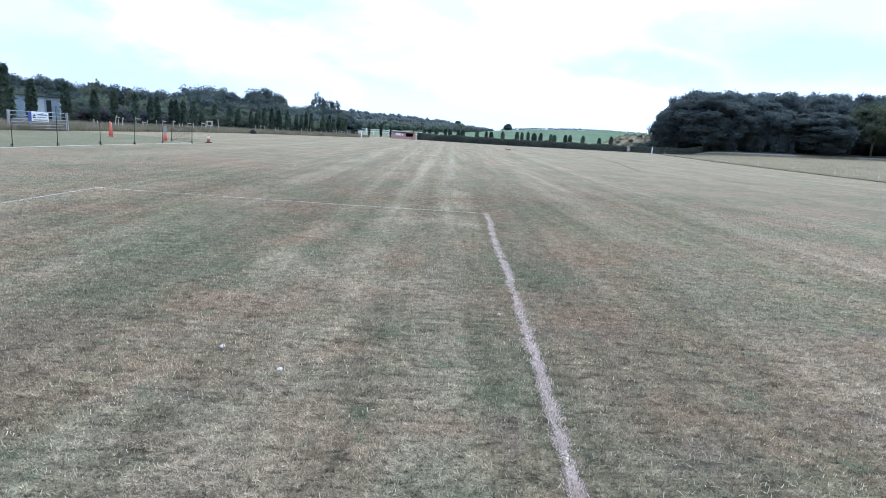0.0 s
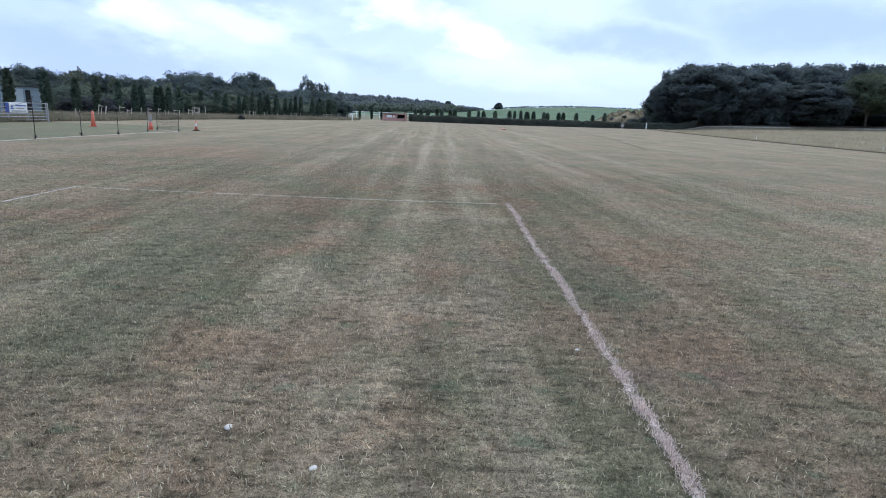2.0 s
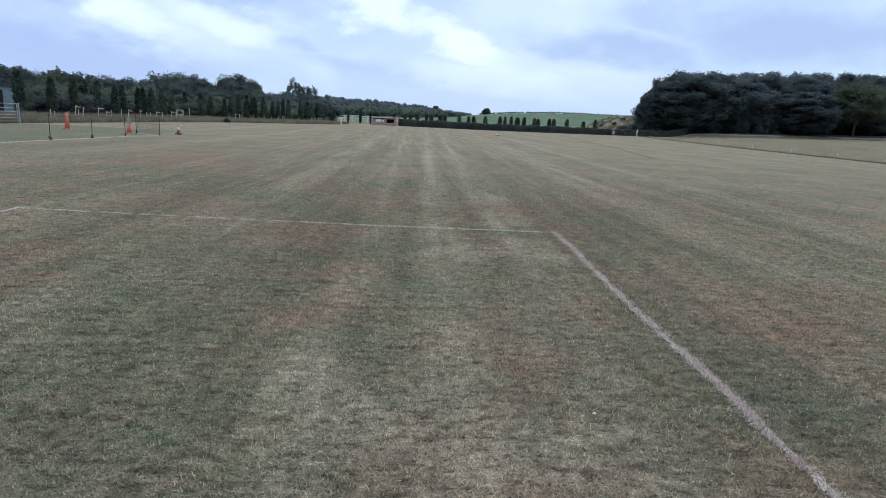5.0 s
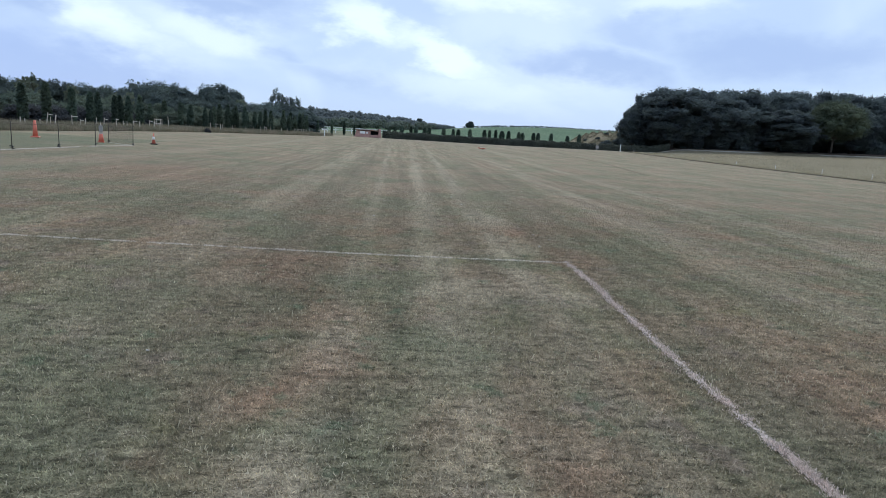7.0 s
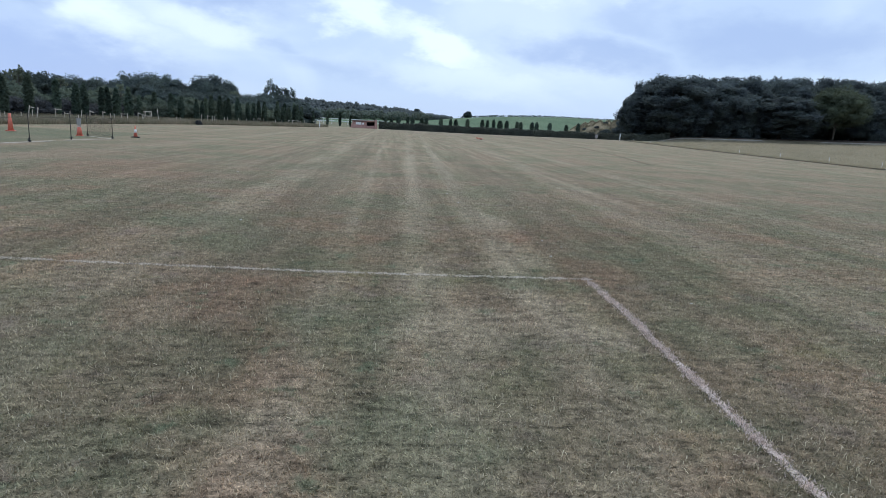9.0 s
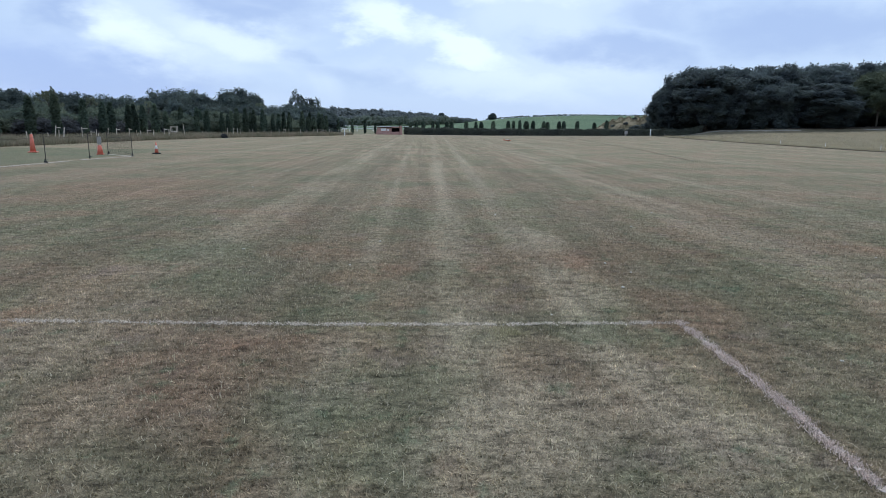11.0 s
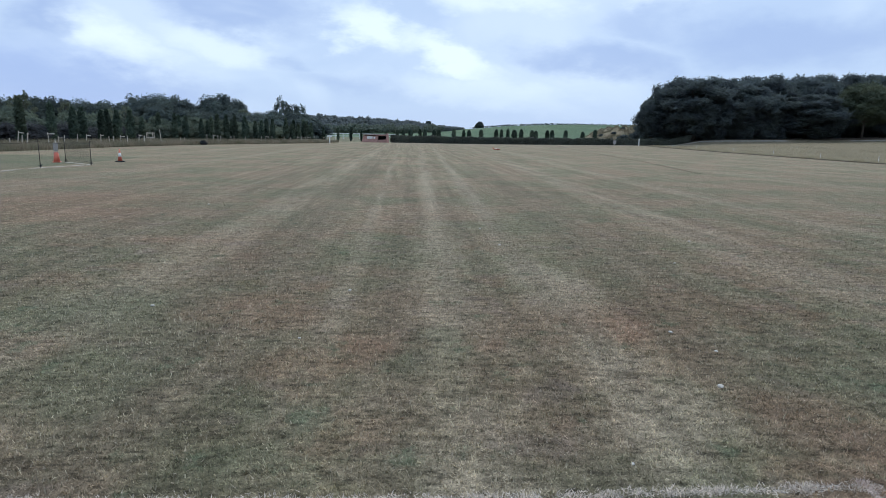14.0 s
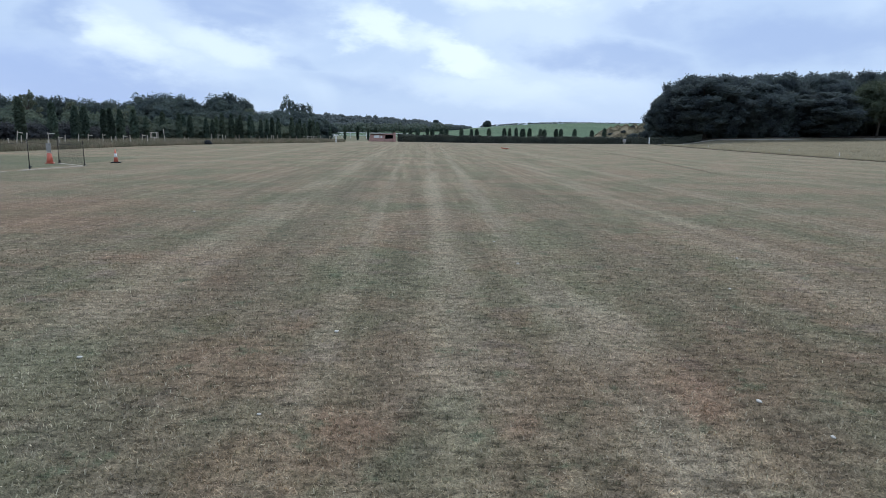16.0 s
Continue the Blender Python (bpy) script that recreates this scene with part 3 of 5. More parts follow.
def column_tree(name, label, seed, height, radius, leaves=1300, size=0.16, mat=None, group="", blunt=0.6):
    """A narrow upright conifer: short stem and a dense column of upright sprays."""
    rng = np.random.default_rng(seed)
    root = thing(name, label, "conifer", group=group)
    part("trunk", tube([(0, 0, -0.2), (0, 0, height * 0.3), (0, 0, height * 0.8)], [0.07, 0.055, 0.02], 6), BARK, root)
    n = leaves
    f = rng.random(n) ** 0.9
    prof = np.minimum(1, (f * 6 + 0.25)) * np.clip((1 - f) * 2.6, 0, 1) ** blunt
    ang = rng.random(n) * math.tau
    lump = 1 + 0.16 * np.sin(ang * 3 + seed) * np.sin(f * 9 + seed) + 0.13 * rng.normal(0, 1, n)
    r = radius * prof * lump * (0.55 + 0.45 * rng.random(n) ** 0.4)
    d = np.stack([np.cos(ang), np.sin(ang), np.zeros(n)], 1)
    p = d * r[:, None] + np.stack([np.zeros(n), np.zeros(n), 0.12 * height * 0.5 + f * height * 0.94], 1)
    part("crown", leaf_mesh("crown", p, d, size, mat or LEAF_CYPRESS, rng, 0.6, 0.2), None, root)
    return root


# ---- ground ----
def smooth(v, lo, hi):
    t = np.clip((np.asarray(v, float) - lo) / (hi - lo), 0, 1)
    return t * t * (3 - 2 * t)


def right_edge(y):
    """x of the mown field's right edge."""
    return np.interp(y, [-40, 46, 88, 120, 140], [24, 36.5, 42.5, 48, 52])


def left_edge(y):
    """x of the mown field's left edge, where the verge begins."""
    return np.interp(y, [-40, 45, 62, 78, 92, 104, 116], [-26, -26, -25.5, -23.6, -18.8, -14.6, -13])


def far_edge(x):
    """y of the mown field's far edge."""
    return np.interp(x, [-30, -4, 20, 45, 60], [128, 130, 133, 138, 141])


def height(x, y):
    x, y = np.asarray(x, float), np.asarray(y, float)
    z = 0.0095 * np.maximum(0, x - 15) * smooth(y, 40, 150) * (1 - smooth(y, 170, 260))
    z = z + np.minimum(1.7, 0.022 * np.maximum(0, x - right_edge(y) - 1)) * smooth(y, 20, 70) * (1 - smooth(y, 180, 300))
    z = z + 0.3 * smooth(x - right_edge(y), 4, 16) * smooth(y, 100, 140) * (1 - smooth(y, 180, 300))
    z = z + 0.75 * smooth(y, 134.5, 140) * smooth(x, 59, 66) * (1 - smooth(y, 180, 300))
    bank = smooth(left_edge(y) - x, 0.2, 2.5) * 0.25 * (1 - smooth(y, 105, 125))
    rise = np.interp(x, [-400, -46, -5, 36, 52, 80, 110, 134, 400], [1.2, 1.9, 2.7, 5.6, 7.8, 10.6, 12.2, 13.1, 13.6])
    field = rise * smooth(y, 150, 520)
    ridge = np.interp(x, [-600, -216, -159, -89, -66, -42, -7, 24, 53, 84, 140], [8, 9.5, 10.5, 14.5, 12, 12.2, 9.8, 8.2, 4.2, 1, 0]) * smooth(y, 470, 660)
    mound = 3.8 * smooth(1.5 - np.hypot((x - 61) / 12.5, (y - 168) / 9.0), 0, 1) * (1 + 0.1 * np.sin(1.9 * x + 0.6 * y) + 0.08 * np.sin(0.9 * x - 1.7 * y))
    fall = 1 - smooth(y, 900, 1600)
    return z + bank + (np.maximum(field, field * 0.4 + ridge)) * fall + mound


def spaced(*runs):
    out = []
    for a, b, step in runs:
        out += list(np.arange(a, b, step))
    return np.array(out + [runs[-1][1]])


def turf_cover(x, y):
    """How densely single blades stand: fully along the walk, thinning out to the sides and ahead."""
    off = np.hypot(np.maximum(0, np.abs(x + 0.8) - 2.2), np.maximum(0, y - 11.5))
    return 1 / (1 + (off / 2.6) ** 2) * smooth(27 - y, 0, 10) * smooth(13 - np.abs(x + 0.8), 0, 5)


# worn patches in the turf: x, y, half width, half depth
PATCHES = {"russet": ((1.25, 14.5, 0.7, 0.7), (1.15, 12.2, 0.35, 0.4), (2.1, 8.0, 0.5, 0.5), (1.4, 5.0, 0.35, 0.4), (-1.7, 5.0, 0.4, 0.3), (-0.55, 5.5, 0.3, 0.25), (-1.9, 9.6, 0.25, 0.45), (-2.4, 10.5, 0.3, 0.4), (-2.5, 14.4, 0.5, 0.4), (-7.8, 21.5, 1.7, 2.2), (3.1, 8.6, 0.6, 0.5), (-5.2, 9.3, 0.6, 0.6), (-2.6, 11.0, 0.35, 0.3), (-1.7, 7.6, 0.3, 0.3), (-1.6, 13.2, 0.25, 0.5), (0.0, 3.1, 0.2, 0.2)),
           "green": ((-1.1, 8.3, 0.3, 0.6), (-1.3, 10.3, 0.4, 0.6), (-1.0, 13.3, 0.25, 0.5), (-3.2, 13.0, 0.5, 0.5), (-4.0, 14.6, 0.7, 0.6), (2.1, 12.2, 0.6, 0.8), (1.0, 6.5, 0.35, 0.4), (-2.2, 6.1, 0.4, 0.4), (-3.2, 7.2, 0.7, 0.9), (-0.1, 2.6, 0.3, 0.3), (0.3, 11.4, 0.25, 0.25), (-2.0, 11.8, 0.4, 0.3), (-1.4, 7.2, 0.3, 0.5), (1.3, 10.0, 0.35, 0.5), (-2.9, 4.9, 0.5, 0.5)),
           "straw": ((0.25, 12.3, 0.28, 0.35), (0.4, 15.4, 0.3, 0.7), (-0.6, 10.2, 0.3, 0.4), (0.35, 13.3, 0.25, 0.3), (-1.75, 6.4, 0.35, 0.5), (-0.45, 9.8, 0.25, 0.3), (-0.5, 5.8, 0.25, 0.35), (0.25, 10.3, 0.25, 0.4), (-0.6, 11.9, 0.25, 0.2))}


def patch_field(name, x, y):
    """How strongly a kind of patch shows at each place."""
    u = x + 0.16 * np.sin(2.3 * y + 1.7 * x) + 0.07 * np.sin(5.1 * x - 4.3 * y)
    v = y + 0.18 * np.sin(2.9 * x - 1.3 * y) + 0.08 * np.sin(6.1 * y + 3.7 * x)
    got = np.zeros(np.shape(x))
    for px, py, rx, ry in PATCHES[name]:
        got = np.maximum(got, np.exp(-0.6 * (((u - px) / rx) ** 2 + ((v - py) / ry) ** 2)))
    return got


def add_patches(me, x, y):
    for name in PATCHES:
        me.attributes.new(name, "FLOAT", "POINT").data.foreach_set("value", np.asarray(patch_field(name, x, y), np.float32).ravel())


def build_ground():
    xs = spaced((-3000, -400, 400), (-400, -70, 22), (-70, -10, 1.0), (-10, 8, 0.2), (8, 70, 1.0), (70, 200, 8), (200, 400, 25), (400, 3000, 400))
    ys = spaced((-3000, -60, 420), (-60, -10, 5), (-10, 0, 1.0), (0, 26, 0.2), (26, 175, 1.0), (175, 720, 12), (720, 3000, 300))
    X, Y = np.meshgrid(xs, ys)
    Z = height(X, Y)
    n, m = X.shape
    i = np.arange(n * m).reshape(n, m)
    quads = np.stack([i[:-1, :-1], i[:-1, 1:], i[1:, 1:], i[1:, :-1]], -1).reshape(-1, 4)
    me = mesh_np("ground", np.stack([X, Y, Z], -1).reshape(-1, 3), quads, GROUND, True)
    verge = np.maximum(smooth(X - right_edge(Y), -0.6, 0.6), smooth(left_edge(Y) - X, -0.6, 0.6)) * (Y < 175)
    verge = np.maximum(verge, smooth(Y - far_edge(X), 0, 1.5) * (Y < 160) * (X > -4))
    verge = np.maximum(verge, (np.abs(X - 62) < 17) * (np.abs(Y - 168) < 16))
    crop = smooth(Y, 172, 185) * np.where(X < -3, smooth(Y, 225, 260), 1.0)
    crop *= 1 - np.exp(-(((X - 62) / 16) ** 4 + ((Y - 168) / 15) ** 4))
    lush = smooth(-15.2 - X, -0.5, 0.8) * smooth(Y, 20, 24) * smooth(45 - Y, 0, 3) * (1 - verge)
    lush = np.maximum(lush, smooth(Y - far_edge(X), 3, 6) * (X < -3) * (Y < 262))
    for name, v in (("verge", verge), ("crop", crop), ("lush", lush), ("blade_shade", turf_cover(X, Y))):
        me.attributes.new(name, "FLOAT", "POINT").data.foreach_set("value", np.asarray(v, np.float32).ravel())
    add_patches(me, X, Y)
    return tagged(new("ground", me), "sun-parched mown grass airfield with pale mowing stripes", "grass field", kind="structure")


build_ground()


def build_turf():
    """Short mown blades over the stretch that the walk passes, thinning out with distance."""
    rng = np.random.default_rng(11)
    n = 5200000
    p = np.stack([rng.uniform(-13.8, 12.2, n), 1.4 + 25.6 * rng.random(n) ** 1.8, np.zeros(n)], 1)
    want = turf_cover(p[:, 0], p[:, 1])
    want *= (p[:, 1] - 1.4 + 0.3) ** 0.444 / 3.2
    p = p[rng.random(n) < want * 0.8]
    n = len(p)
    off = np.hypot(np.maximum(0, np.abs(p[:, 0] + 0.8) - 2.2), np.maximum(0, p[:, 1] - 11.5))
    a = rng.random(n) * math.tau
    lean = np.where(rng.random(n) < 0.6, rng.uniform(0.1, 0.8, n), rng.uniform(0.8, 1.45, n))
    ln = rng.gamma(5, 0.0026, n) + 0.005
    w = rng.uniform(0.0022, 0.0052, n) * (1 + np.clip(off / 9, 0, 0.7))
    tip = p + np.stack([np.cos(a) * np.sin(lean) * ln, np.sin(a) * np.sin(lean) * ln, np.cos(lean) * ln * 0.8 + 0.004], 1)
    side = np.stack([-np.sin(a) * w, np.cos(a) * w, np.zeros(n)], 1)
    v = [np.stack([p - side, p + side, tip], 1).reshape(-1, 3)]
    v = np.concatenate(v)
    me = mesh_np("grass", v, np.arange(len(v)).reshape(-1, 3), BLADE)
    add_patches(me, np.repeat(p[:, 0], 3), np.repeat(p[:, 1], 3))
    tagged(new("grass", me), "short mown drought-dry grass blades on the field", "grass", kind="stuff")


build_turf()


def build_straws():
    """Loose dead stalks: pale bent strips lying in the turf, and a few that stand."""
    rng = np.random.default_rng(12)
    n = 210000
    p = np.stack([rng.uniform(-9, 8, n), 1.6 + 24 * rng.random(n) ** 1.4, rng.uniform(0.006, 0.02, n)], 1)
    clump = np.array([noise.noise(Vector((x * 0.9, y * 0.9, 0))) + 0.7 * noise.noise(Vector((x * 5.5, y * 5.5, 4))) for x, y in p[:, :2]])
    off = np.hypot(np.maximum(0, np.abs(p[:, 0] + 0.8) - 2.5), np.maximum(0, p[:, 1] - 12))
    p = p[rng.random(n) < np.clip(0.02 + 1.3 * clump, 0.03, 0.9) / (1 + (off / 6) ** 2)]
    n = len(p)
    a = rng.random(n) * math.tau
    rise = np.where(rng.random(n) < 0.7, rng.uniform(0.7, 1.5, n), rng.uniform(0.0, 0.3, n))
    ln = rng.gamma(4, 0.0046, n) + 0.008
    w = rng.uniform(0.0011, 0.0024, n)
    ahead = np.stack([np.cos(a) * np.cos(rise), np.sin(a) * np.cos(rise), np.sin(rise)], 1)
    side = np.stack([-np.sin(a), np.cos(a), np.zeros(n)], 1)
    mid = p + ahead * (ln * 0.55)[:, None] + np.array([0, 0, 0.004])
    tip = p + ahead * ln[:, None] + side * (ln * rng.normal(0, 0.22, n))[:, None] - np.stack([np.zeros(n), np.zeros(n), ln * np.sin(rise) * 0.2], 1)
    sw = side * w[:, None]
    v = np.stack([p - sw, p + sw, mid + sw, mid - sw, tip], 1).reshape(-1, 3)
    k = np.arange(n)[:, None] * 5
    tris = np.concatenate([k + [0, 1, 2], k + [0, 2, 3], k + [3, 2, 4]])
    me = mesh_np("straw", v, tris, STRAWS)
    tagged(new("straw", me), "loose pale dead stalks lying in the turf", "straw", kind="stuff")


build_straws()


def tall_grass(name, label, rng, xy, tall, wide, mat):
    n = len(xy)
    z = height(xy[:, 0], xy[:, 1])
    p = np.column_stack([xy, z - 0.02])
    a = rng.random(n) * math.tau
    h = tall * rng.uniform(0.45, 1.25, n)
    w = wide * rng.uniform(0.6, 1.4, n)
    side = np.stack([np.cos(a) * w, np.sin(a) * w, np.zeros(n)], 1)
    tip = p + np.column_stack([rng.normal(0, 0.3, n) * h, rng.normal(0, 0.3, n) * h, h])
    v = np.stack([p - side, p + side, tip], 1).reshape(-1, 3)
    tagged(new(name, mesh_np(name, v, np.arange(3 * n).reshape(-1, 3), mat)), label, "long grass", kind="stuff")


def build_verges():
    rng = np.random.default_rng(5)
    y = 36 + 84 * rng.random(120000)
    x = left_edge(y) - rng.exponential(1.9, len(y)) - 0.1
    tall_grass("verge_grass", "tall brown seeding grass along the tree line", rng, np.column_stack([x, y]), 0.42, 0.012, HAY)
    y = 44 + 87.5 * rng.random(90000) ** 0.9
    x = right_edge(y) + 58 * rng.random(len(y)) ** 1.6
    tall_grass("meadow_grass", "pale uncut dry grass before the wood", rng, np.column_stack([x, y]), 0.16, 0.02, HAY_PALE)
    # a ragged fringe along the mown edge, and brown seed heads in loose drifts behind it
    y = 40 + 92 * rng.random(26000)
    x = right_edge(y) + 0.25 + rng.exponential(0.5, len(y))
    lush = np.array([noise.noise(Vector((0, v * 0.35, 3))) for v in y]) + rng.normal(0, 0.2, len(y)) > 0.0
    tall_grass("edge_grass", "ragged straw-coloured grass fringe along the mown edge", rng, np.column_stack([x, y])[lush], 0.26, 0.018, HAY_PALE)
    n = 30000
    x, y = rng.uniform(44, 70, n), rng.uniform(152, 172, n)
    patchy = np.array([noise.noise(Vector((u * 0.45, v * 0.45, 6))) for u, v in zip(x, y)]) + rng.normal(0, 0.15, n) > -0.05
    tall_grass("mound_grass", "rough brown grass over the earth mound", rng, np.column_stack([x, y])[patchy], 0.5, 0.05, HAY)
    y = 46 + 86 * rng.random(36000)
    x = right_edge(y) + 1 + 55 * rng.random(len(y)) ** 1.4
    drift = np.array([noise.noise(Vector((u * 0.16, v * 0.1, 9))) for u, v in zip(x, y)]) + rng.normal(0, 0.12, len(y)) > 0.18
    tall_grass("seed_heads", "brown seeding grass in loose drifts across the meadow", rng, np.column_stack([x, y])[drift], 0.2, 0.014, HAY)


build_verges()


def weed_clumps():
    for x, y, s, seed in ((-23.5, 77.6, 0.85, 311),):
        clump = tree("weed_clump", "dark leafy weed clump at the verge's edge", LEAF_THICKET, seed, 0.62 * s, 1.1 * s, 0.0, 16, 900, 0.07, 0.02, category="weeds")
        clump.matrix_basis = pose(x, y, float(height(x, y)))


weed_clumps()


# ---- painted lines ----
def line(name, label, pts, width, mat, seed, lift=1.0, blades=0, blade_mat=None, lean_from=0.6):
    """A hand-painted marking that follows pts, with ragged edges."""
    rng = np.random.default_rng(seed)
    pts = np.asarray(pts, float)
    run = np.r_[0, np.cumsum(np.linalg.norm(np.diff(pts, axis=0), axis=1))]
    s = np.linspace(0, run[-1], max(12, int(run[-1] / 0.05)))
    cx, cy = np.interp(s, run, pts[:, 0]), np.interp(s, run, pts[:, 1])
    d = np.gradient(np.stack([cx, cy], 1), axis=0)
    d /= np.linalg.norm(d, axis=1, keepdims=True)
    nor = np.stack([-d[:, 1], d[:, 0]], 1)
    wob = np.interp(s, np.arange(0, run[-1] + 1, 0.5), np.cumsum(rng.normal(0, 0.006, len(np.arange(0, run[-1] + 1, 0.5)))) * 0.5)
    v, e = [], []
    for k, off in enumerate((-0.75, -0.3, 0.3, 0.75)):
        q = np.stack([cx, cy], 1) + nor * (off * width + wob + rng.normal(0, 0.006, len(s)))[:, None]
        v.append(np.column_stack([q, height(q[:, 0], q[:, 1]) + (0.012 if k in (1, 2) else 0.006) * lift]))
        e.append(np.full(len(s), 1.0 if k in (1, 2) else -0.6))
    m = len(s)
    i = np.arange(m - 1)
    quads = np.concatenate([np.stack([k * m + i, (k + 1) * m + i, (k + 1) * m + i + 1, k * m + i + 1][::-1], 1) for k in range(3)])
    me = mesh_np(name, np.concatenate(v), quads, mat)
    me.attributes.new("edge", "FLOAT", "POINT").data.foreach_set("value", np.concatenate(e).astype(np.float32))
    ob = tagged(new(name, me), label, "line marking", kind="structure")
    if blades:
        # paint caught on the standing blades, thickest along the middle
        n = int(run[-1] * blades)
        k = rng.integers(0, len(s), n)
        p = np.stack([cx, cy], 1)[k] + d[k] * rng.uniform(-0.03, 0.03, (n, 1)) + nor[k] * (wob[k] + rng.normal(0, 0.42, n) * width)[:, None]
        keep = np.array([noise.noise(Vector((x * 7, y * 7, seed))) for x, y in p]) + rng.normal(0, 0.25, n) > 0.02
        p = np.column_stack([p, np.full(n, 0.003)])[keep]
        n = len(p)
        a, lean, ln, w = rng.random(n) * math.tau, rng.uniform(lean_from, 1.5, n), rng.uniform(0.01, 0.026, n), rng.uniform(0.0014, 0.003, n)
        tip = p + np.stack([np.cos(a) * np.sin(lean) * ln, np.sin(a) * np.sin(lean) * ln, np.cos(lean) * ln * 0.8 + 0.006], 1)
        side = np.stack([-np.sin(a) * w, np.cos(a) * w, np.zeros(n)], 1)
        v = np.stack([p - side, p + side, tip], 1).reshape(-1, 3)
        part("painted_blades", mesh_np("painted_blades", v, np.arange(3 * n).reshape(-1, 3), blade_mat or PAINTED), None, ob)
    return ob


line("side_line", "worn pinkish-white line painted on the dry grass", [(0.25, -3.0), (0.54, 2.3), (0.6, 3.5), (0.65, 4.5), (0.7, 5.6), (0.75, 6.75), (0.79, 8.3), (0.84, 9.6), (0.9, 10.4), (0.93, 11.74)], 0.056, PAINT, 1, 0.5, 5600)
line("cross_line", "thin worn white line painted across the grass", [(-6.75, 11.93), (-4.4, 11.8), (-1.8, 11.69), (-0.4, 11.69), (0.97, 11.73)], 0.05, PAINT_THIN, 2, 0.2, 3800, PAINTED_CREAM, 1.2)
line("left_line", "worn white line painted on the dry grass", [(-6.6, -3), (-6.7, 9.1), (-6.72, 11.95)], 0.075, PAINT_FAINT, 3)
FENCE_DEAD = paint_line_material("dead_grass_strip", (0.56, 0.5, 0.42), 0.45, 0.9)
FENCE_LABEL = "pale dead strip of grass under the fence"
line("fence_line", FENCE_LABEL, [(-15.5, 17), (-15.4, 21.3), (-15.3, 24.5), (-15.2, 27.4), (-15.0, 30.1), (-14.95, 31.6)], 0.3, FENCE_DEAD, 4)
line("fence_line", FENCE_LABEL, [(-14.9, 32.3), (-14.9, 32.9), (-14.35, 35.5)], 0.3, FENCE_DEAD, 15)
line("fence_line", FENCE_LABEL, [(-14.35, 35.5), (-16.2, 37.0)], 0.22, FENCE_DEAD, 5)
EDGE_DARK = paint_line_material("dark_edge_strip", (0.058, 0.05, 0.036), 0.3, 0.7)
FURROW_FAINT = paint_line_material("faint_dark_track", (0.15, 0.13, 0.092), 0.66, 1.15)
CHALK = paint_line_material("pale_bare_track", (0.46, 0.42, 0.35), 0.45, 0.8)
EDGE_Y = np.linspace(24, 136, 57)
line("edge_furrow", "flat dark strip between mown field and uncut grass", np.column_stack([right_edge(EDGE_Y) - 0.4, EDGE_Y]), 0.55, EDGE_DARK, 6, 5.0)
line("wheel_track", "faint dark wheel track across the mown grass", [(12.5, 36), (15.5, 50), (22, 90), (29, 128)], 0.4, FURROW_FAINT, 7, 3.0)
line("bare_track", "pale bare track by the hedge gap", [(40, 135.5), (47, 136.8), (53, 135.5), (62, 128)], 1.2, CHALK, 8, 3.0)
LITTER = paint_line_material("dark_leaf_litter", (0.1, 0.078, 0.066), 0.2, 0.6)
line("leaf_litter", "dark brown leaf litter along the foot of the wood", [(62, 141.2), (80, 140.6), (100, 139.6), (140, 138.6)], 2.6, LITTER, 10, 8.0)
line("bare_track", "pale trodden strip before the wood", [(58, 138.4), (70, 137.8), (84, 137.2)], 1.3, CHALK, 13, 6.0)
line("bare_track", "pale trodden strip before the wood", [(98, 136.6), (112, 136.4), (136, 136.0)], 1.2, CHALK, 14, 6.0)
line("bare_track", "thin pale worn edge along the hedge foot", [(-4, 128.9), (20, 131.8), (40, 135.5)], 0.5, CHALK, 9, 3.0)


# ---- things on the field ----
def build_flints():
    rng = np.random.default_rng(21)
    spots = [(-1.48, 3.94, 0.032), (-1.02, 3.62, 0.028), (-0.16, 6.24, 0.02), (0.48, 5.02, 0.028), (-0.05, 11.94, 0.018), (-1.9, 13.7, 0.022), (1.69, 10.94, 0.022),
             (0.22, 17.59, 0.034), (-1.65, 15.07, 0.03), (0.84, 12.79, 0.034), (2.24, 16.44, 0.03), (3.19, 18.0, 0.032), (-3.3, 14.54, 0.028), (0.99, 13.82, 0.028), (0.13, 19.07, 0.03), (1.14, 13.4, 0.022),
             (-5.2, 22.0, 0.04), (4.5, 14.2, 0.022), (-2.9, 8.3, 0.02)]
    for x, y, r in spots:
        r *= 0.55
        bm = bmesh.new()
        bmesh.ops.create_icosphere(bm, subdivisions=2, radius=r)
        for v in bm.verts:
            v.co *= 1 + 0.35 * (noise.noise(v.co * 40 + Vector((x, y, 0))))
            v.co.z *= 0.55
            v.co.x *= 1.25
        me = bpy.data.meshes.new("flint")
        bm.to_mesh(me); bm.free()
        me.materials.append(FLINT)
        ob = tagged(new("flint", me), "small pale flint lying in short dry grass", "stone", "flints on the field")
        ob.matrix_basis = pose(x, y, r * 0.3, 0, 0, rng.uniform(0, 360))


build_flints()


def cone_shape(r0, r1, h, z0, sides=20):
    return tube([(0, 0, z0), (0, 0, z0 + h * 0.5), (0, 0, z0 + h)], [r0, (r0 + r1) / 2, r1], sides)


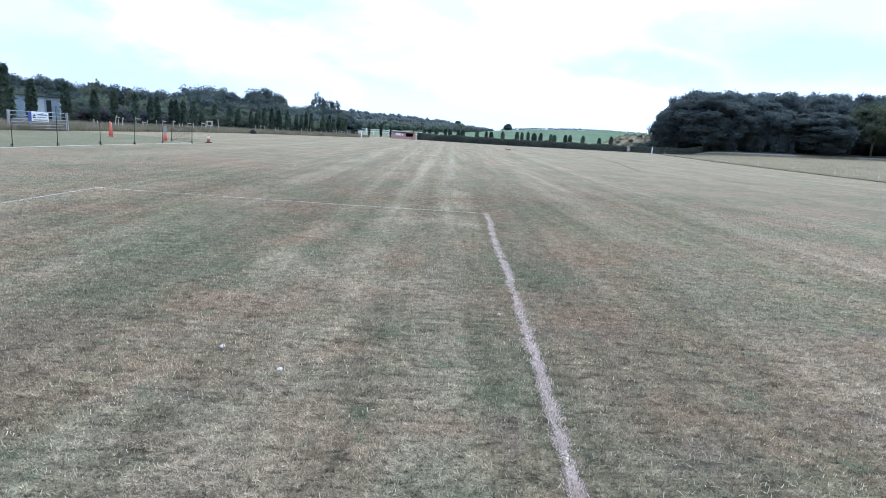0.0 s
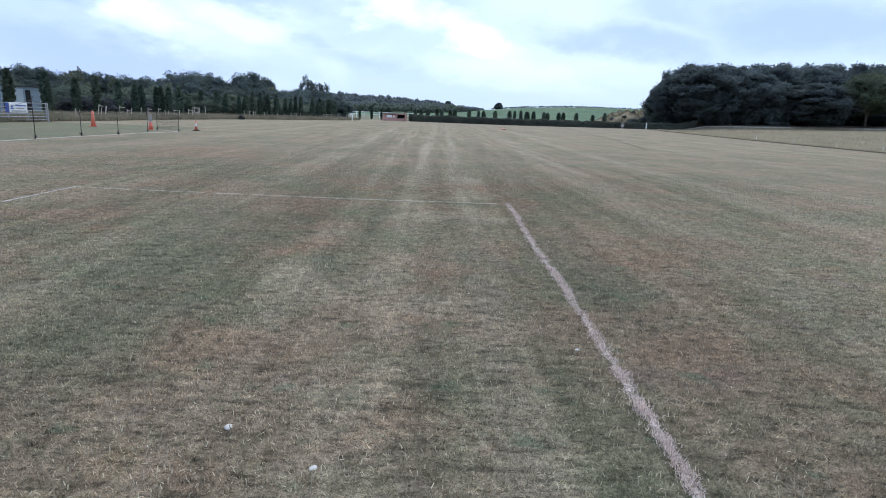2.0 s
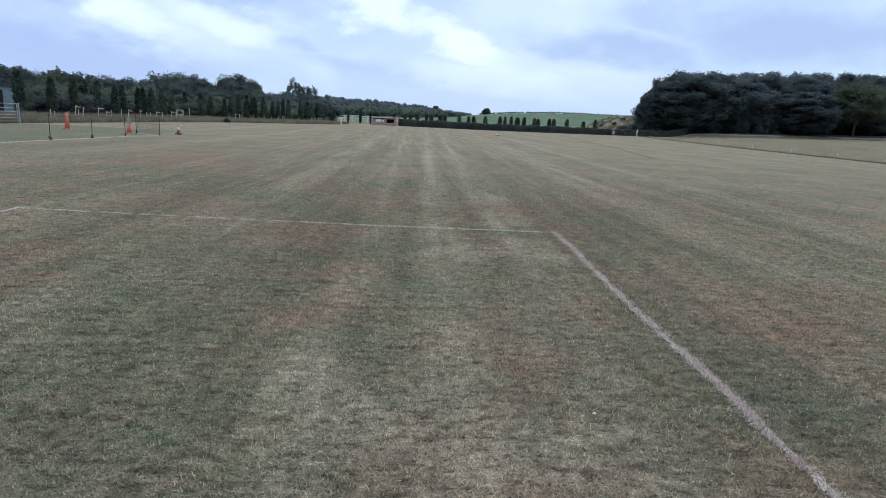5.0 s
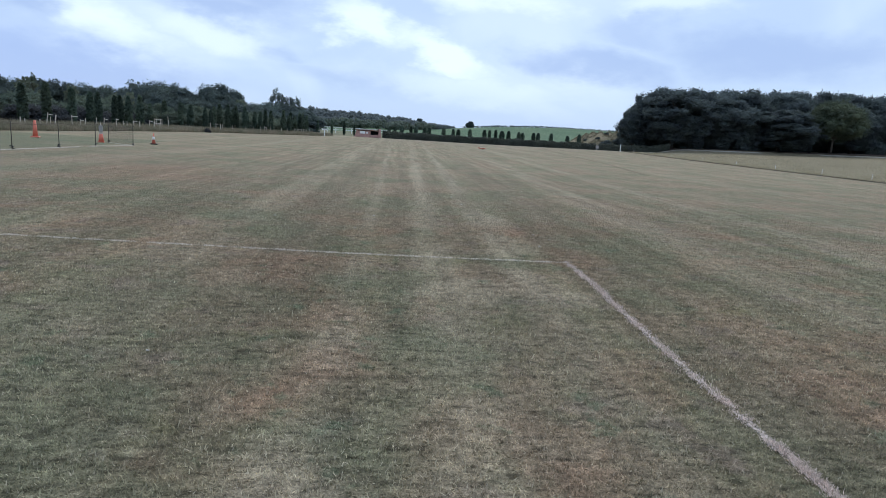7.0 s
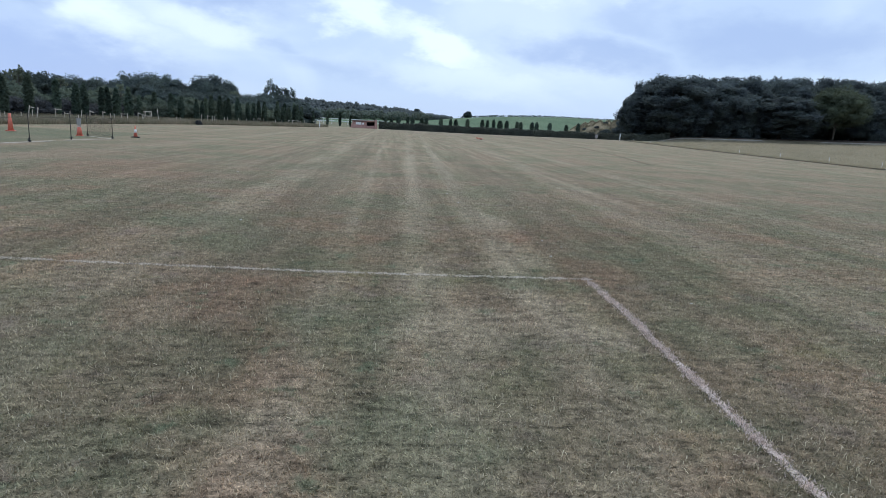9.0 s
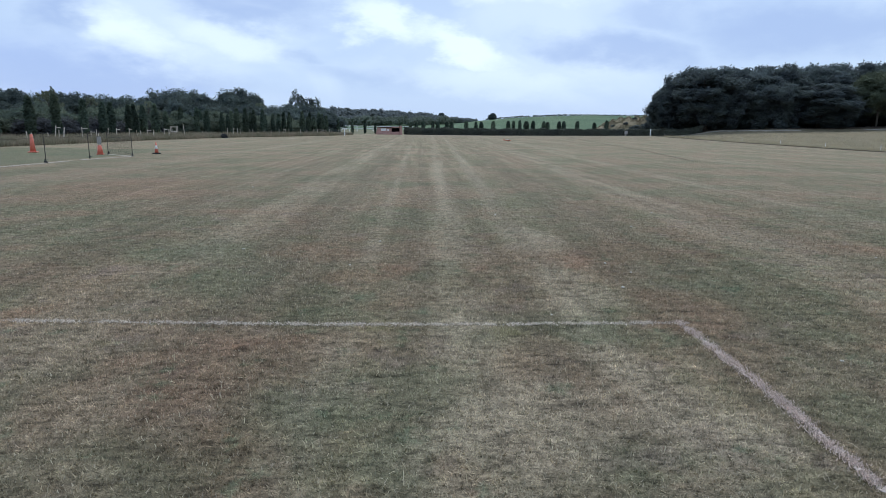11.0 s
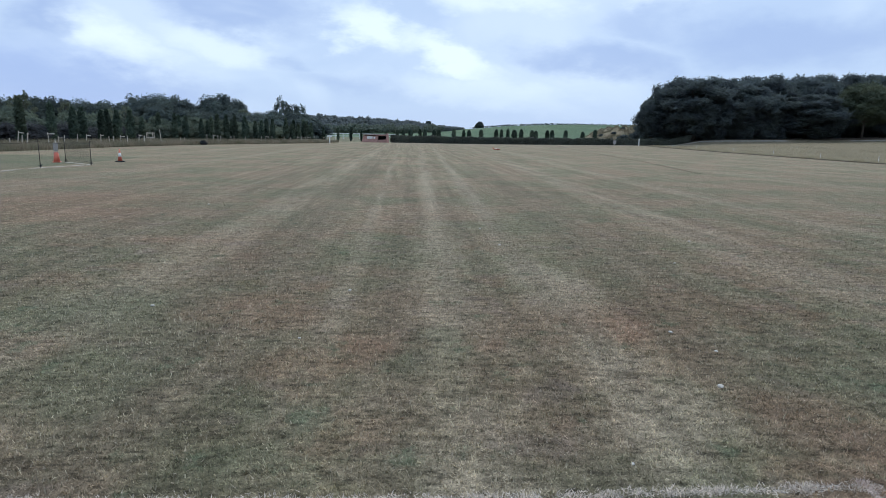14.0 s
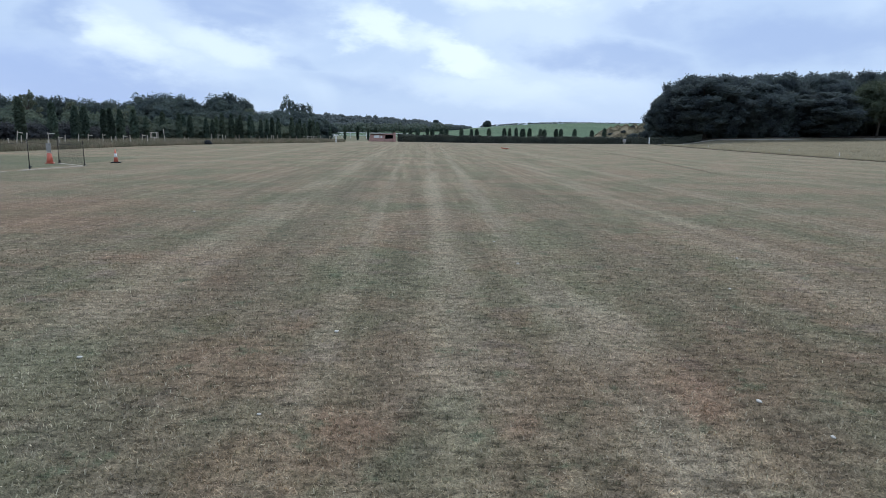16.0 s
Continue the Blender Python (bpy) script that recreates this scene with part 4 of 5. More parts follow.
def traffic_cone(label, x, y, h, sleeve):
    root = thing("traffic_cone", label, "traffic cone", pose(x, y, height(x, y), 0, 0, 20), "orange cones")
    w = h * (0.33 if sleeve else 0.22)
    part("base", box(-w, -w, 0, w, w, 0.05, bevel=0.012), BLACK if sleeve else ORANGE, root, "flat dark rubber base" if sleeve else "")
    part("cone", cone_shape(h * (0.16 if sleeve else 0.145), h * (0.035 if sleeve else 0.065), h - 0.05, 0.05), ORANGE, root)
    if sleeve:
        part("sleeve", cone_shape(h * 0.124, h * 0.08, h * 0.28, h * 0.42), WHITE, root, "scuffed white reflective band")
    else:
        part("collar", cone_shape(h * 0.15, h * 0.13, h * 0.06, 0.05), ORANGE, root)
    return root


traffic_cone("tall plain orange plastic cone beyond the fence", -20.5, 38.2, 0.9, False)
traffic_cone("orange traffic cone with white band on mown grass", -14.4, 38.2, 0.6, True)


def build_marker():
    root = thing("cone_with_board", "faded orange cone with a grey notice board", "traffic cone", pose(-16.55, 36.95, 0, 0, 0, 15))
    part("base", box(-0.15, -0.15, 0, 0.15, 0.15, 0.04, bevel=0.012), ORANGE, root)
    part("cone", cone_shape(0.13, 0.085, 0.4, 0.04), ORANGE, root)
    part("handle", box(-0.1, -0.04, 0.42, 0.1, 0.04, 0.46, bevel=0.01), GREY, root)
    part("stick", tube([(0, 0.03, 0.4), (0, 0.03, 1.0)], [0.02, 0.018], 6), STAKE, root)
    part("board", box(-0.09, -0.012, 0.5, 0.09, 0.012, 0.86, bevel=0.006), GREY, root, "blank grey weathered board")


build_marker()


def fence_post(x, y, h, lean=0.0):
    root = thing("fence_post", "thin dark iron fence stake in the grass", "fence post", pose(x, y, height(x, y), lean, lean * 0.6, 0), "fence stakes")
    part("rod", tube([(0, 0, -0.3), (0.005, 0, h * 0.5), (0, 0.005, h)], [0.016, 0.014, 0.012], 6), IRON, root)
    part("hook", tube([(0, 0, h * 0.93), (0.05, 0, h * 0.96), (0.06, 0, h * 0.99)], [0.008, 0.008, 0.006], 5), IRON, root)
    rng = np.random.default_rng(int(abs(y) * 10))
    n = 24
    a = rng.random(n) * math.tau
    p = np.stack([np.cos(a) * 0.06 * rng.random(n), np.sin(a) * 0.06 * rng.random(n), rng.random(n) * 0.14], 1)
    part("weeds", leaf_mesh("weeds", p, p * 4, 0.05, LEAF_THICKET, rng), None, root, "dead weeds round the foot")


POSTS = [(-15.5, 22.2, 1.15, 1), (-15.3, 24.5, 1.6, -1), (-15.2, 27.4, 1.05, 1), (-15.0, 30.1, 1.1, -2), (-14.9, 32.9, 1.1, 1), (-14.35, 35.5, 1.0, 3), (-16.2, 37.0, 1.1, 2)]
for x, y, h, lean in POSTS:
    fence_post(x, y, h, lean)


def wire(name, label, a, b, sag, r=0.006):
    a, b = Vector(a), Vector(b)
    pts = [a.lerp(b, k / 8) - Vector((0, 0, sag * math.sin(math.pi * k / 8))) for k in range(9)]
    me = bpy.data.meshes.new(name)
    bm = tube(pts, [r] * 9, 5)
    bm.to_mesh(me); bm.free()
    me.materials.append(IRON)
    tagged(new(name, me), label, "wire", "fence wires")


for (x0, y0, h0, _), (x1, y1, h1, _) in zip(POSTS[:6], POSTS[1:6]):
    wire("fence_wire", "thin slack wire strung between fence stakes", (x0, y0, h0 * 0.9), (x1, y1, h1 * 0.9), 0.06)


def net_panel():
    """A slack dark net tied between the last two stakes."""
    bm = bmesh.new()
    a, b = Vector((-14.35, 35.5, 0)), Vector((-16.2, 37.0, 0))
    for k in range(37):
        p = a.lerp(b, k / 36)
        top = 0.95 + 0.12 * k / 36 - 0.08 * math.sin(math.pi * k / 36)
        add_tube(bm, [p + Vector((0, 0, 0.05)), p + Vector((0.01, 0.01, 0.5)), p + Vector((0, 0, top))], [0.0025] * 3, 4)
    for j in range(13):
        f = j / 12
        pts = []
        for k in range(7):
            q = a.lerp(b, k / 6)
            q.z = 0.05 + f * (0.9 + 0.12 * k / 6 - 0.08 * math.sin(math.pi * k / 6))
            pts.append(q)
        add_tube(bm, pts, [0.0025] * 7, 4)
    me = bpy.data.meshes.new("net_panel")
    bm.to_mesh(me); bm.free()
    me.materials.append(IRON)
    tagged(new("net_panel", me), "dark slack netting tied between two fence stakes", "net")


net_panel()


def model_plane():
    root = thing("model_aeroplane", "small orange and white model aeroplane on grass", "model aircraft", pose(9.6, 78.5, 0.0, 0, 0, 12) @ Matrix.Scale(0.62, 4))
    body = tube([(-0.75, 0, 0.24), (-0.5, 0, 0.2), (0.1, 0, 0.22), (0.55, 0, 0.22), (0.68, 0, 0.22)], [0.03, 0.06, 0.1, 0.09, 0.05], 10)
    part("fuselage", body, ORANGE, root)
    part("wing", box(-0.02, -0.85, 0.3, 0.28, 0.85, 0.33, bevel=0.012), WHITE, root, "white straight wing")
    part("tailplane", box(-0.76, -0.28, 0.25, -0.6, 0.28, 0.265, bevel=0.005), ORANGE, root)
    part("fin", box(-0.78, -0.01, 0.26, -0.58, 0.01, 0.5, bevel=0.004), ORANGE, root)
    for y in (-0.16, 0.16):
        part("wheel", tube([(0.2, y - 0.02, 0.06), (0.2, y + 0.02, 0.06)], [0.06, 0.06], 12), BLACK, root)
        part("wheel_strut", tube([(0.2, y, 0.06), (0.18, y * 0.4, 0.18)], [0.008, 0.008], 5), STEEL, root)


model_plane()


# ---- left side: gate, shed, stakes ----
def build_gate():
    root = thing("metal_gate", "galvanised field gate carrying a white banner", "gate", pose(-26.5, 37.9, 0.02, 0, 0, 81.5))
    ln = 4.6
    for z in (0.12, 0.32, 0.5, 0.7, 0.92, 1.18):
        part("rail", tube([(0, 0, z), (ln, 0, z)], [0.022, 0.022], 8), STEEL, root)
    for x in (0.0, ln * 0.33, ln * 0.66, ln):
        part("stile", box(x - 0.025, -0.018, 0.08, x + 0.025, 0.018, 1.22, bevel=0.006), STEEL, root)
    part("brace", tube([(0.05, 0.03, 0.14), (ln * 0.5, 0.03, 1.16)], [0.018, 0.018], 6), STEEL, root)
    banner = part("banner", box(1.62, -0.05, 0.58, 3.0, -0.035, 1.18, bevel=0.004), WHITE, root, "white vinyl banner tied to the rails")
    part("emblem", tube([(1.83, -0.056, 0.95), (1.83, -0.062, 0.95)], [0.11, 0.11], 3), BLUE, banner)
    part("emblem_foot", box(1.7, -0.062, 0.78, 1.96, -0.054, 0.86), BLUE, banner)
    for k, (a, b, z) in enumerate(((2.08, 2.9, 1.0), (2.08, 2.75, 0.84), (1.75, 2.9, 0.67))):
        part("text_bar", box(a, -0.06, z - 0.035, b, -0.054, z + 0.035), BLUE if k == 0 else GREY, banner)
    part("blue_panel", box(1.34, -0.045, 0.58, 1.6, -0.035, 1.18, bevel=0.004), BLUE, root, "dark blue panel beside the banner")
    for x in (-0.12, ln + 0.12):
        post = thing("gate_post", "square timber post carrying the metal gate", "post", pose(-26.5, 37.9, 0, 0, 0, 81.5) @ pose(x, 0, 0), "gate posts")
        part("post", box(-0.05, -0.05, -0.4, 0.05, 0.05, 1.25, bevel=0.012), GREY, post)


build_gate()


def build_shed():
    root = thing("storage_shed", "grey-green sheet-metal shed behind the trees", "shed", pose(-37.2, 50.4, 0.2, 0, 0, 28))
    bm = box(0, 0, 0, 5.2, 2.5, 2.2)
    part("body", bm, SHEDGREY, root)
    for k in range(26):
        part("rib", box(0.04 + k * 0.2, -0.03, 0.05, 0.13 + k * 0.2, 0.0, 2.15), SHEDGREY, root)
    part("roof", box(-0.15, -0.2, 2.2, 5.35, 2.7, 2.3, bevel=0.02), ROOFDARK, root, "dark flat sheet roof")
    # flat panel on the solid wall; its black stands for the doorway's shade
    part("door", box(4.25, -0.05, 0.05, 4.6, -0.032, 1.95, bevel=0.008), SHADE_BLACK, root, "near-black panel for the shade in the open doorway")
    part("panel", box(3.0, -0.05, 0.9, 4.1, -0.032, 2.0, bevel=0.008), SHEDPALE, root, "paler sheet let into the wall")


build_shed()


def stakes():
    rng = np.random.default_rng(8)
    # distance ahead and height of each stake along the near verge; further on they stand at even steps
    near = ((49.5, 0.65), (50.0, 0.55), (51.8, 0.55), (52.5, 1.05), (53.0, 0.75), (56.0, 0.95), (57.2, 0.65), (57.9, 0.75), (59.6, 0.85), (61.0, 0.85), (63.1, 0.85), (64.3, 0.65), (64.9, 0.65), (66.0, 0.75), (68.9, 0.85), (71.0, 0.55), (73.0, 1.35), (77.0, 0.55), (77.9, 0.55))
    far = [(float(y + rng.uniform(-0.4, 0.4)), rng.uniform(0.6, 0.95)) for y in np.arange(81.5, 116, 1.6)]
    for y, h in (*near, *far):
        x = float(left_edge(y)) - (2.0 if y < 78 else rng.uniform(1.8, 2.6))
        root = thing("tree_stake", "pale weathered wooden tree stake in long grass", "stake", pose(x, y, float(height(x, y)), rng.normal(0, 3), rng.normal(0, 3), rng.uniform(0, 90)), "tree stakes")
        part("stake", box(-0.026, -0.026, -0.3, 0.026, 0.026, h, bevel=0.006), STAKE, root)
        kind = rng.random()
        if kind < 0.3:
            part("crossbar", box(-0.05, -0.05, h - 0.14, rng.uniform(0.25, 0.45), -0.035, h - 0.08, bevel=0.006), STAKE, root)
        if kind < 0.18:
            part("stake", box(0.5, -0.035, -0.3, 0.57, 0.035, h * 0.95, bevel=0.008), STAKE, root)
    for x, y in ((-28.0, 74.8),):
        root = thing("tree_guard", "pale square timber guard frame round a sapling", "tree guard", pose(x, y, float(height(x, y)), 0, 0, 35), "tree guards")
        for a in (-0.3, 0.3):
            for b in (-0.3, 0.3):
                part("post", box(a - 0.03, b - 0.03, -0.2, a + 0.03, b + 0.03, 1.0, bevel=0.008), STAKE, root)
        for z in (0.45, 0.93):
            for s in (-0.3, 0.3):
                part("rail", box(-0.34, s - 0.06, z - 0.035, 0.34, s - 0.042, z + 0.045, bevel=0.004), STAKE, root)
                part("rail", box(s - 0.06, -0.34, z - 0.03, s - 0.042, 0.34, z + 0.03, bevel=0.004), STAKE, root)


stakes()


# ---- trees on the left ----
def grow(variants, spots, group):
    """Sets copies of the variants at (x, y, variant, scale, upright scale, turn); the first of each variant is used itself."""
    used = set()
    for x, y, k, s, sz, turn in spots:
        m = Matrix.Translation((x, y, float(height(x, y)) - 0.05)) @ Matrix.Rotation(radians(turn), 4, "Z")
        src = variants[k]
        ob = src if k not in used else copy_thing(src, Matrix())
        used.add(k)
        ob.matrix_basis = m @ Matrix.Diagonal((s, s, sz, 1))
    for k, src in enumerate(variants):
        if k not in used:
            for o in (*src.children_recursive, src):
                bpy.data.objects.remove(o)


def grow_to(variants, spots):
    """As grow(), with (x, y, variant, crown's width, height of the top over the field, turn)."""
    sizes = []
    for src in variants:
        v = np.array([q.co for q in src.children[-1].data.vertices])
        sizes.append((np.percentile(np.hypot(v[:, 0], v[:, 1]), 97) * 2, np.percentile(v[:, 2], 99.0)))
    rows = []
    for x, y, k, w, top, turn in spots:
        rows.append((x, y, k, w / sizes[k][0], (top - float(height(x, y))) / sizes[k][1], turn))
    grow(variants, rows, "")


def build_cypresses():
    rng = np.random.default_rng(31)
    label = "narrow dark green columnar cypress on the verge"
    variants = [column_tree("cypress", label, s, 3.4, r, 1900, 0.17, group="cypress row") for s, r in ((1, 0.27), (2, 0.31), (3, 0.25))]
    spots = []
    for y, h in ((42.3, 3.9), (45.3, 3.2), (49.9, 3.6), (53, 3.3), (56.6, 3.6), (61, 3.5), (64.4, 3.3), (65.9, 3.4), (68.3, 3.2), (69.8, 3.3), (71.3, 3.3), (74.6, 3.6), (77.2, 2.8), (82.8, 3.5), (88.2, 3.4)):
        h *= 0.93 if y > 48 else 1.0
        spots.append((-30.0 + rng.uniform(-0.3, 0.3), y, int(rng.integers(3)), h / 3.4 * 1.15, h / 3.4, rng.uniform(0, 360)))
    for y in np.arange(79.5, 116, 1.25):
        h = rng.uniform(2.5, 3.5)
        x = float(left_edge(y)) - rng.uniform(3.0, 4.8)
        spots.append((x, float(y), int(rng.integers(3)), h / 3.4, h / 3.4, rng.uniform(0, 360)))
    for x, y, h in ((-15.3, 139, 3.0), (-12.6, 139, 3.05), (-10.4, 139.5, 2.4), (-5.0, 139, 2.5), (-18, 136, 2.9), (-20, 134, 2.8)):
        spots.append((x, y, int(rng.integers(3)), h / 3.4, h / 3.4, rng.uniform(0, 360)))
    grow(variants, spots, "cypress row")


build_cypresses()


# tops of the tree belt along its length, fitted to the skyline in view
BELT_X = (-82, -74.5, -68.1, -65.3, -62.4, -59.8, -57.6, -55.8, -54.4, -52.6, -51.6, -49.9, -48.0, -46.7, -45.7, -44.6, -43.3, -42.3, -41.5, -40.4, -37.7, -36.3, -35.3, -34.3, -32.3, -30.2, -27.2, -20)
BELT_TOP = (6.2, 6.6, 6.6, 6.3, 6.3, 6.2, 6.6, 6.3, 5.9, 6.3, 7.1, 7.7, 7.8, 7.7, 7.2, 7.2, 6.5, 6.4, 7.6, 8.3, 8.5, 7.8, 6.8, 5.6, 5.6, 5.8, 5.8, 5.0)


def build_left_trees():
    rng = np.random.default_rng(41)
    shrubs = [tree("shrub", "dense grey-green mixed shrub behind the cypress row", LEAF_SHRUB, s, 3.0, 4.4, 0.05, 44, 7000, 0.13, 0.08, "shrub belt", category="shrub", lobe=0.11, stray=1.1, solid=True) for s in (51, 52, 53)]
    darker = [tree("thicket", "dark bramble thicket behind the stakes", LEAF_THICKET, s, 2.4, 4.4, 0.02, 44, 7000, 0.12, 0.06, "thicket", category="shrub", lobe=0.11, stray=1.1, solid=True) for s in (54, 55)]
    spots, low = [], []
    for y in np.arange(44, 122, 2.6):
        for off in (6.0, 9.5):
            s = rng.uniform(0.62, 0.82)
            row = (float(left_edge(y)) - off - rng.uniform(0, 2.0), float(y) + rng.uniform(-1, 1), int(rng.integers(3)), s * 1.35, s * rng.uniform(0.8, 1.1), rng.uniform(0, 360))
            if off == 6.0 and y < 76:
                low.append((*row[:2], row[2] % 2, row[3], row[4] * 0.95, row[5]))
            else:
                spots.append(row)
    # none where the shed stands
    clear = lambda rows: [q for q in rows if not (-37.5 < q[0] < -27.5 and q[1] < 55.5)]
    # a loose second rank of taller shrubs that closes the view up to the belt
    for y in np.arange(56, 124, 3.2):
        s = rng.uniform(0.8, 1.1)
        spots.append((float(left_edge(y)) - rng.uniform(13, 17), float(y) + rng.uniform(-1, 1), int(rng.integers(3)), s * 1.2, s * rng.uniform(0.9, 1.1), rng.uniform(0, 360)))
    grow(shrubs, clear(spots), "shrub belt")
    grow(darker, clear(low), "thicket")
    trees = [tree("broadleaf_tree", "mid-green broadleaf tree in the mixed tree belt", LEAF_LEFT, s, 8.0, w, 0.0, 75, 22000, 0.17, 0.16, "tree belt", flat=(0.7, 1.1), lobe=0.11, stray=1.0, solid=True, shoots=500, shoot=0.3) for s, w in ((61, 10.0), (62, 11.5), (63, 8.5))]
    spots = [(-48.3, 127, 1, 12.0, 7.35, 40), (-45.0, 130, 2, 6.0, 6.9, 80), (-38.6, 135, 0, 8.6, 7.9, 200)]
    # the belt runs away to the right; its tops follow the fitted skyline
    for back, low, step in ((0, 0.0, 2.6), (-7, -0.16, 3.2), (-15, -0.3, 3.6)):
        for x in np.arange(-84, -22.8, step):
            y = float(np.interp(x, [-82, -71, -28.4, -20], [99, 110, 145, 149])) + back * 0.8 + rng.uniform(-1.5, 1.5)
            top = min(float(np.interp(x + o, BELT_X, BELT_TOP)) for o in (-1.2, 0, 1.2)) * (0.96 + low + rng.uniform(-0.05, 0.02))
            if x > -52 or back == 0 or y < 104:
                spots.append((float(x) - back * 0.25 + rng.uniform(-0.5, 0.5), y, int(rng.integers(3)), rng.uniform(5.5, 8.0), top, rng.uniform(0, 360)))
    grow_to(trees, spots)
    for seed, x, h, w, k in ((71, -29.6, 9.7, 3.6, 80), (74, -28.2, 8.8, 3.2, 70), (72, -25.0, 8.3, 3.8, 80), (73, -26.8, 8.2, 4.2, 90), (75, -26.0, 6.6, 6.0, 90)):
        tall = tree("birch_tree", "tall open-crowned tree with thin upright twigs", LEAF_LEFT, seed, h, w, 0.2, k, 3200, 0.2, 0.1, "birch clump", sparse=True, flat=(1.3, 2.4))
        tall.matrix_basis = pose(x, 150, float(height(x, 150)))
    grey = [tree("willow_tree", "pale grey-green feathery willow in the tree belt", LEAF_GREY, s, 6.5, 4.2, 0.15, 48, 2200, 0.2, 0.12, "willows", sparse=True) for s in (81, 82)]
    grow(grey, [(-56, 100, 0, 1.0, 1.06, 10), (-50, 100, 1, 0.6, 0.84, 80), (-43, 99, 0, 0.6, 0.72, 200), (-41.2, 99, 1, 0.45, 0.78, 140), (-33, 131, 1, 0.8, 1.0, 40)], "willows")


build_left_trees()


# ---- far side of the field ----
def raked(outline, y0, y1):
    """A slab from an outline in x and z, from y0 to y1, with softened edges."""
    bm = bmesh.new()
    front = bm.faces.new([bm.verts.new((x, y0, z)) for x, z in outline])
    got = bmesh.ops.extrude_face_region(bm, geom=[front])["geom"]
    for v in got:
        if isinstance(v, bmesh.types.BMVert):
            v.co.y = y1
    bmesh.ops.recalc_face_normals(bm, faces=bm.faces)
    bmesh.ops.bevel(bm, geom=list(bm.edges), offset=0.012, segments=1, affect="EDGES")
    return bm


def build_hut():
    root = thing("brick_shelter", "low red-brick shelter with white notice at field edge", "shelter", pose(-9.3, 129, 0.0, 0, 0, 2))
    part("back_wall", box(0, 2.2, 0, 5.0, 2.4, 1.5), BRICK, root)
    part("front_wall", raked([(-0.35, 0), (2.9, 0), (2.9, 1.32), (0.1, 1.22)], 0, 0.22), BRICK, root)
    part("front_wall", raked([(2.9, 0), (4.55, 0), (4.55, 0.62), (2.9, 0.5)], 0, 0.22), BRICK, root)
    part("end_wall", box(0, 0.22, 0, 0.22, 2.2, 1.45), BRICK, root)
    part("end_wall", raked([(4.55, 0), (5.1, 0), (5.0, 1.8), (4.62, 1.8)], -0.3, 2.2), BRICK, root, "taller red end wall")
    part("roof", raked([(-0.1, 1.42), (4.6, 1.56), (4.6, 1.66), (-0.1, 1.5)], -0.2, 2.5), plain_material("tile_roof", (0.33, 0.23, 0.2), 0.85, 0, 3, 0.3), root)
    part("lintel", box(2.8, 0.02, 1.3, 4.55, 0.2, 1.5), BRICK, root)
    part("notice", box(0.75, -0.05, 0.68, 1.85, -0.01, 1.2, bevel=0.008), WHITE, root, "white notice board")
    part("notice", box(2.05, -0.05, 0.72, 2.4, -0.01, 1.1, bevel=0.008), WHITE, root, "small white notice")
    # added panel, near black, that paints the opening's inner shade
    part("opening_board", raked([(2.95, 0.5), (4.5, 0.5), (4.5, 1.5), (3.3, 1.5), (3.05, 1.3)], 1.9, 1.96), SHADE_BLACK, root, "near-black panel standing for the shade inside the opening")
    part("bench", box(2.9, 1.2, 0.45, 4.5, 1.6, 0.5), STAKE, root)


build_hut()


def t_post(x, y, h, label, bar):
    root = thing("white_post", label, "post", pose(x, y, float(height(x, y)), 0, 0, 5), "white posts")
    part("post", box(-0.09, -0.09, -0.3, 0.09, 0.09, h, bevel=0.012), WHITE, root)
    if bar:
        part("board", box(-0.38, -0.12, h - 0.25, 0.38, -0.09, h, bevel=0.01), WHITE, root)
    else:
        part("cap", box(-0.12, -0.12, h, 0.12, 0.12, h + 0.05, bevel=0.015), WHITE, root)


t_post(-13.3, 108, 1.25, "white post with crossboard at the field edge", True)
t_post(51.0, 139.5, 1.45, "white painted gatepost at the hedge gap", False)
bx = thing("junction_box", "pale grey box on a post by the hedge", "utility box", pose(45.1, 138.6, float(height(45.1, 138.6))))
part("post", box(-0.1, -0.1, -0.3, 0.1, 0.1, 0.7), GREY, bx)
part("box", box(-0.35, -0.18, 0.35, 0.35, 0.18, 1.05, bevel=0.02), GREY, bx)


def edge_posts():
    for x, y in ((37.2, 50), (38.5, 57.5), (39.5, 66), (41, 76), (43, 88), (45.8, 104), (48.2, 118), (50.2, 131)):
        root = thing("marker_post", "short thin white marker post in dry grass", "marker post", pose(x + 0.6, y, float(height(x + 0.6, y)), 2, -2, 0), "edge markers")
        part("post", box(-0.016, -0.016, -0.2, 0.016, 0.016, 0.56, bevel=0.004), WHITE, root)
        part("tip", box(-0.02, -0.02, 0.46, 0.02, 0.02, 0.54), GREY, root)


edge_posts()


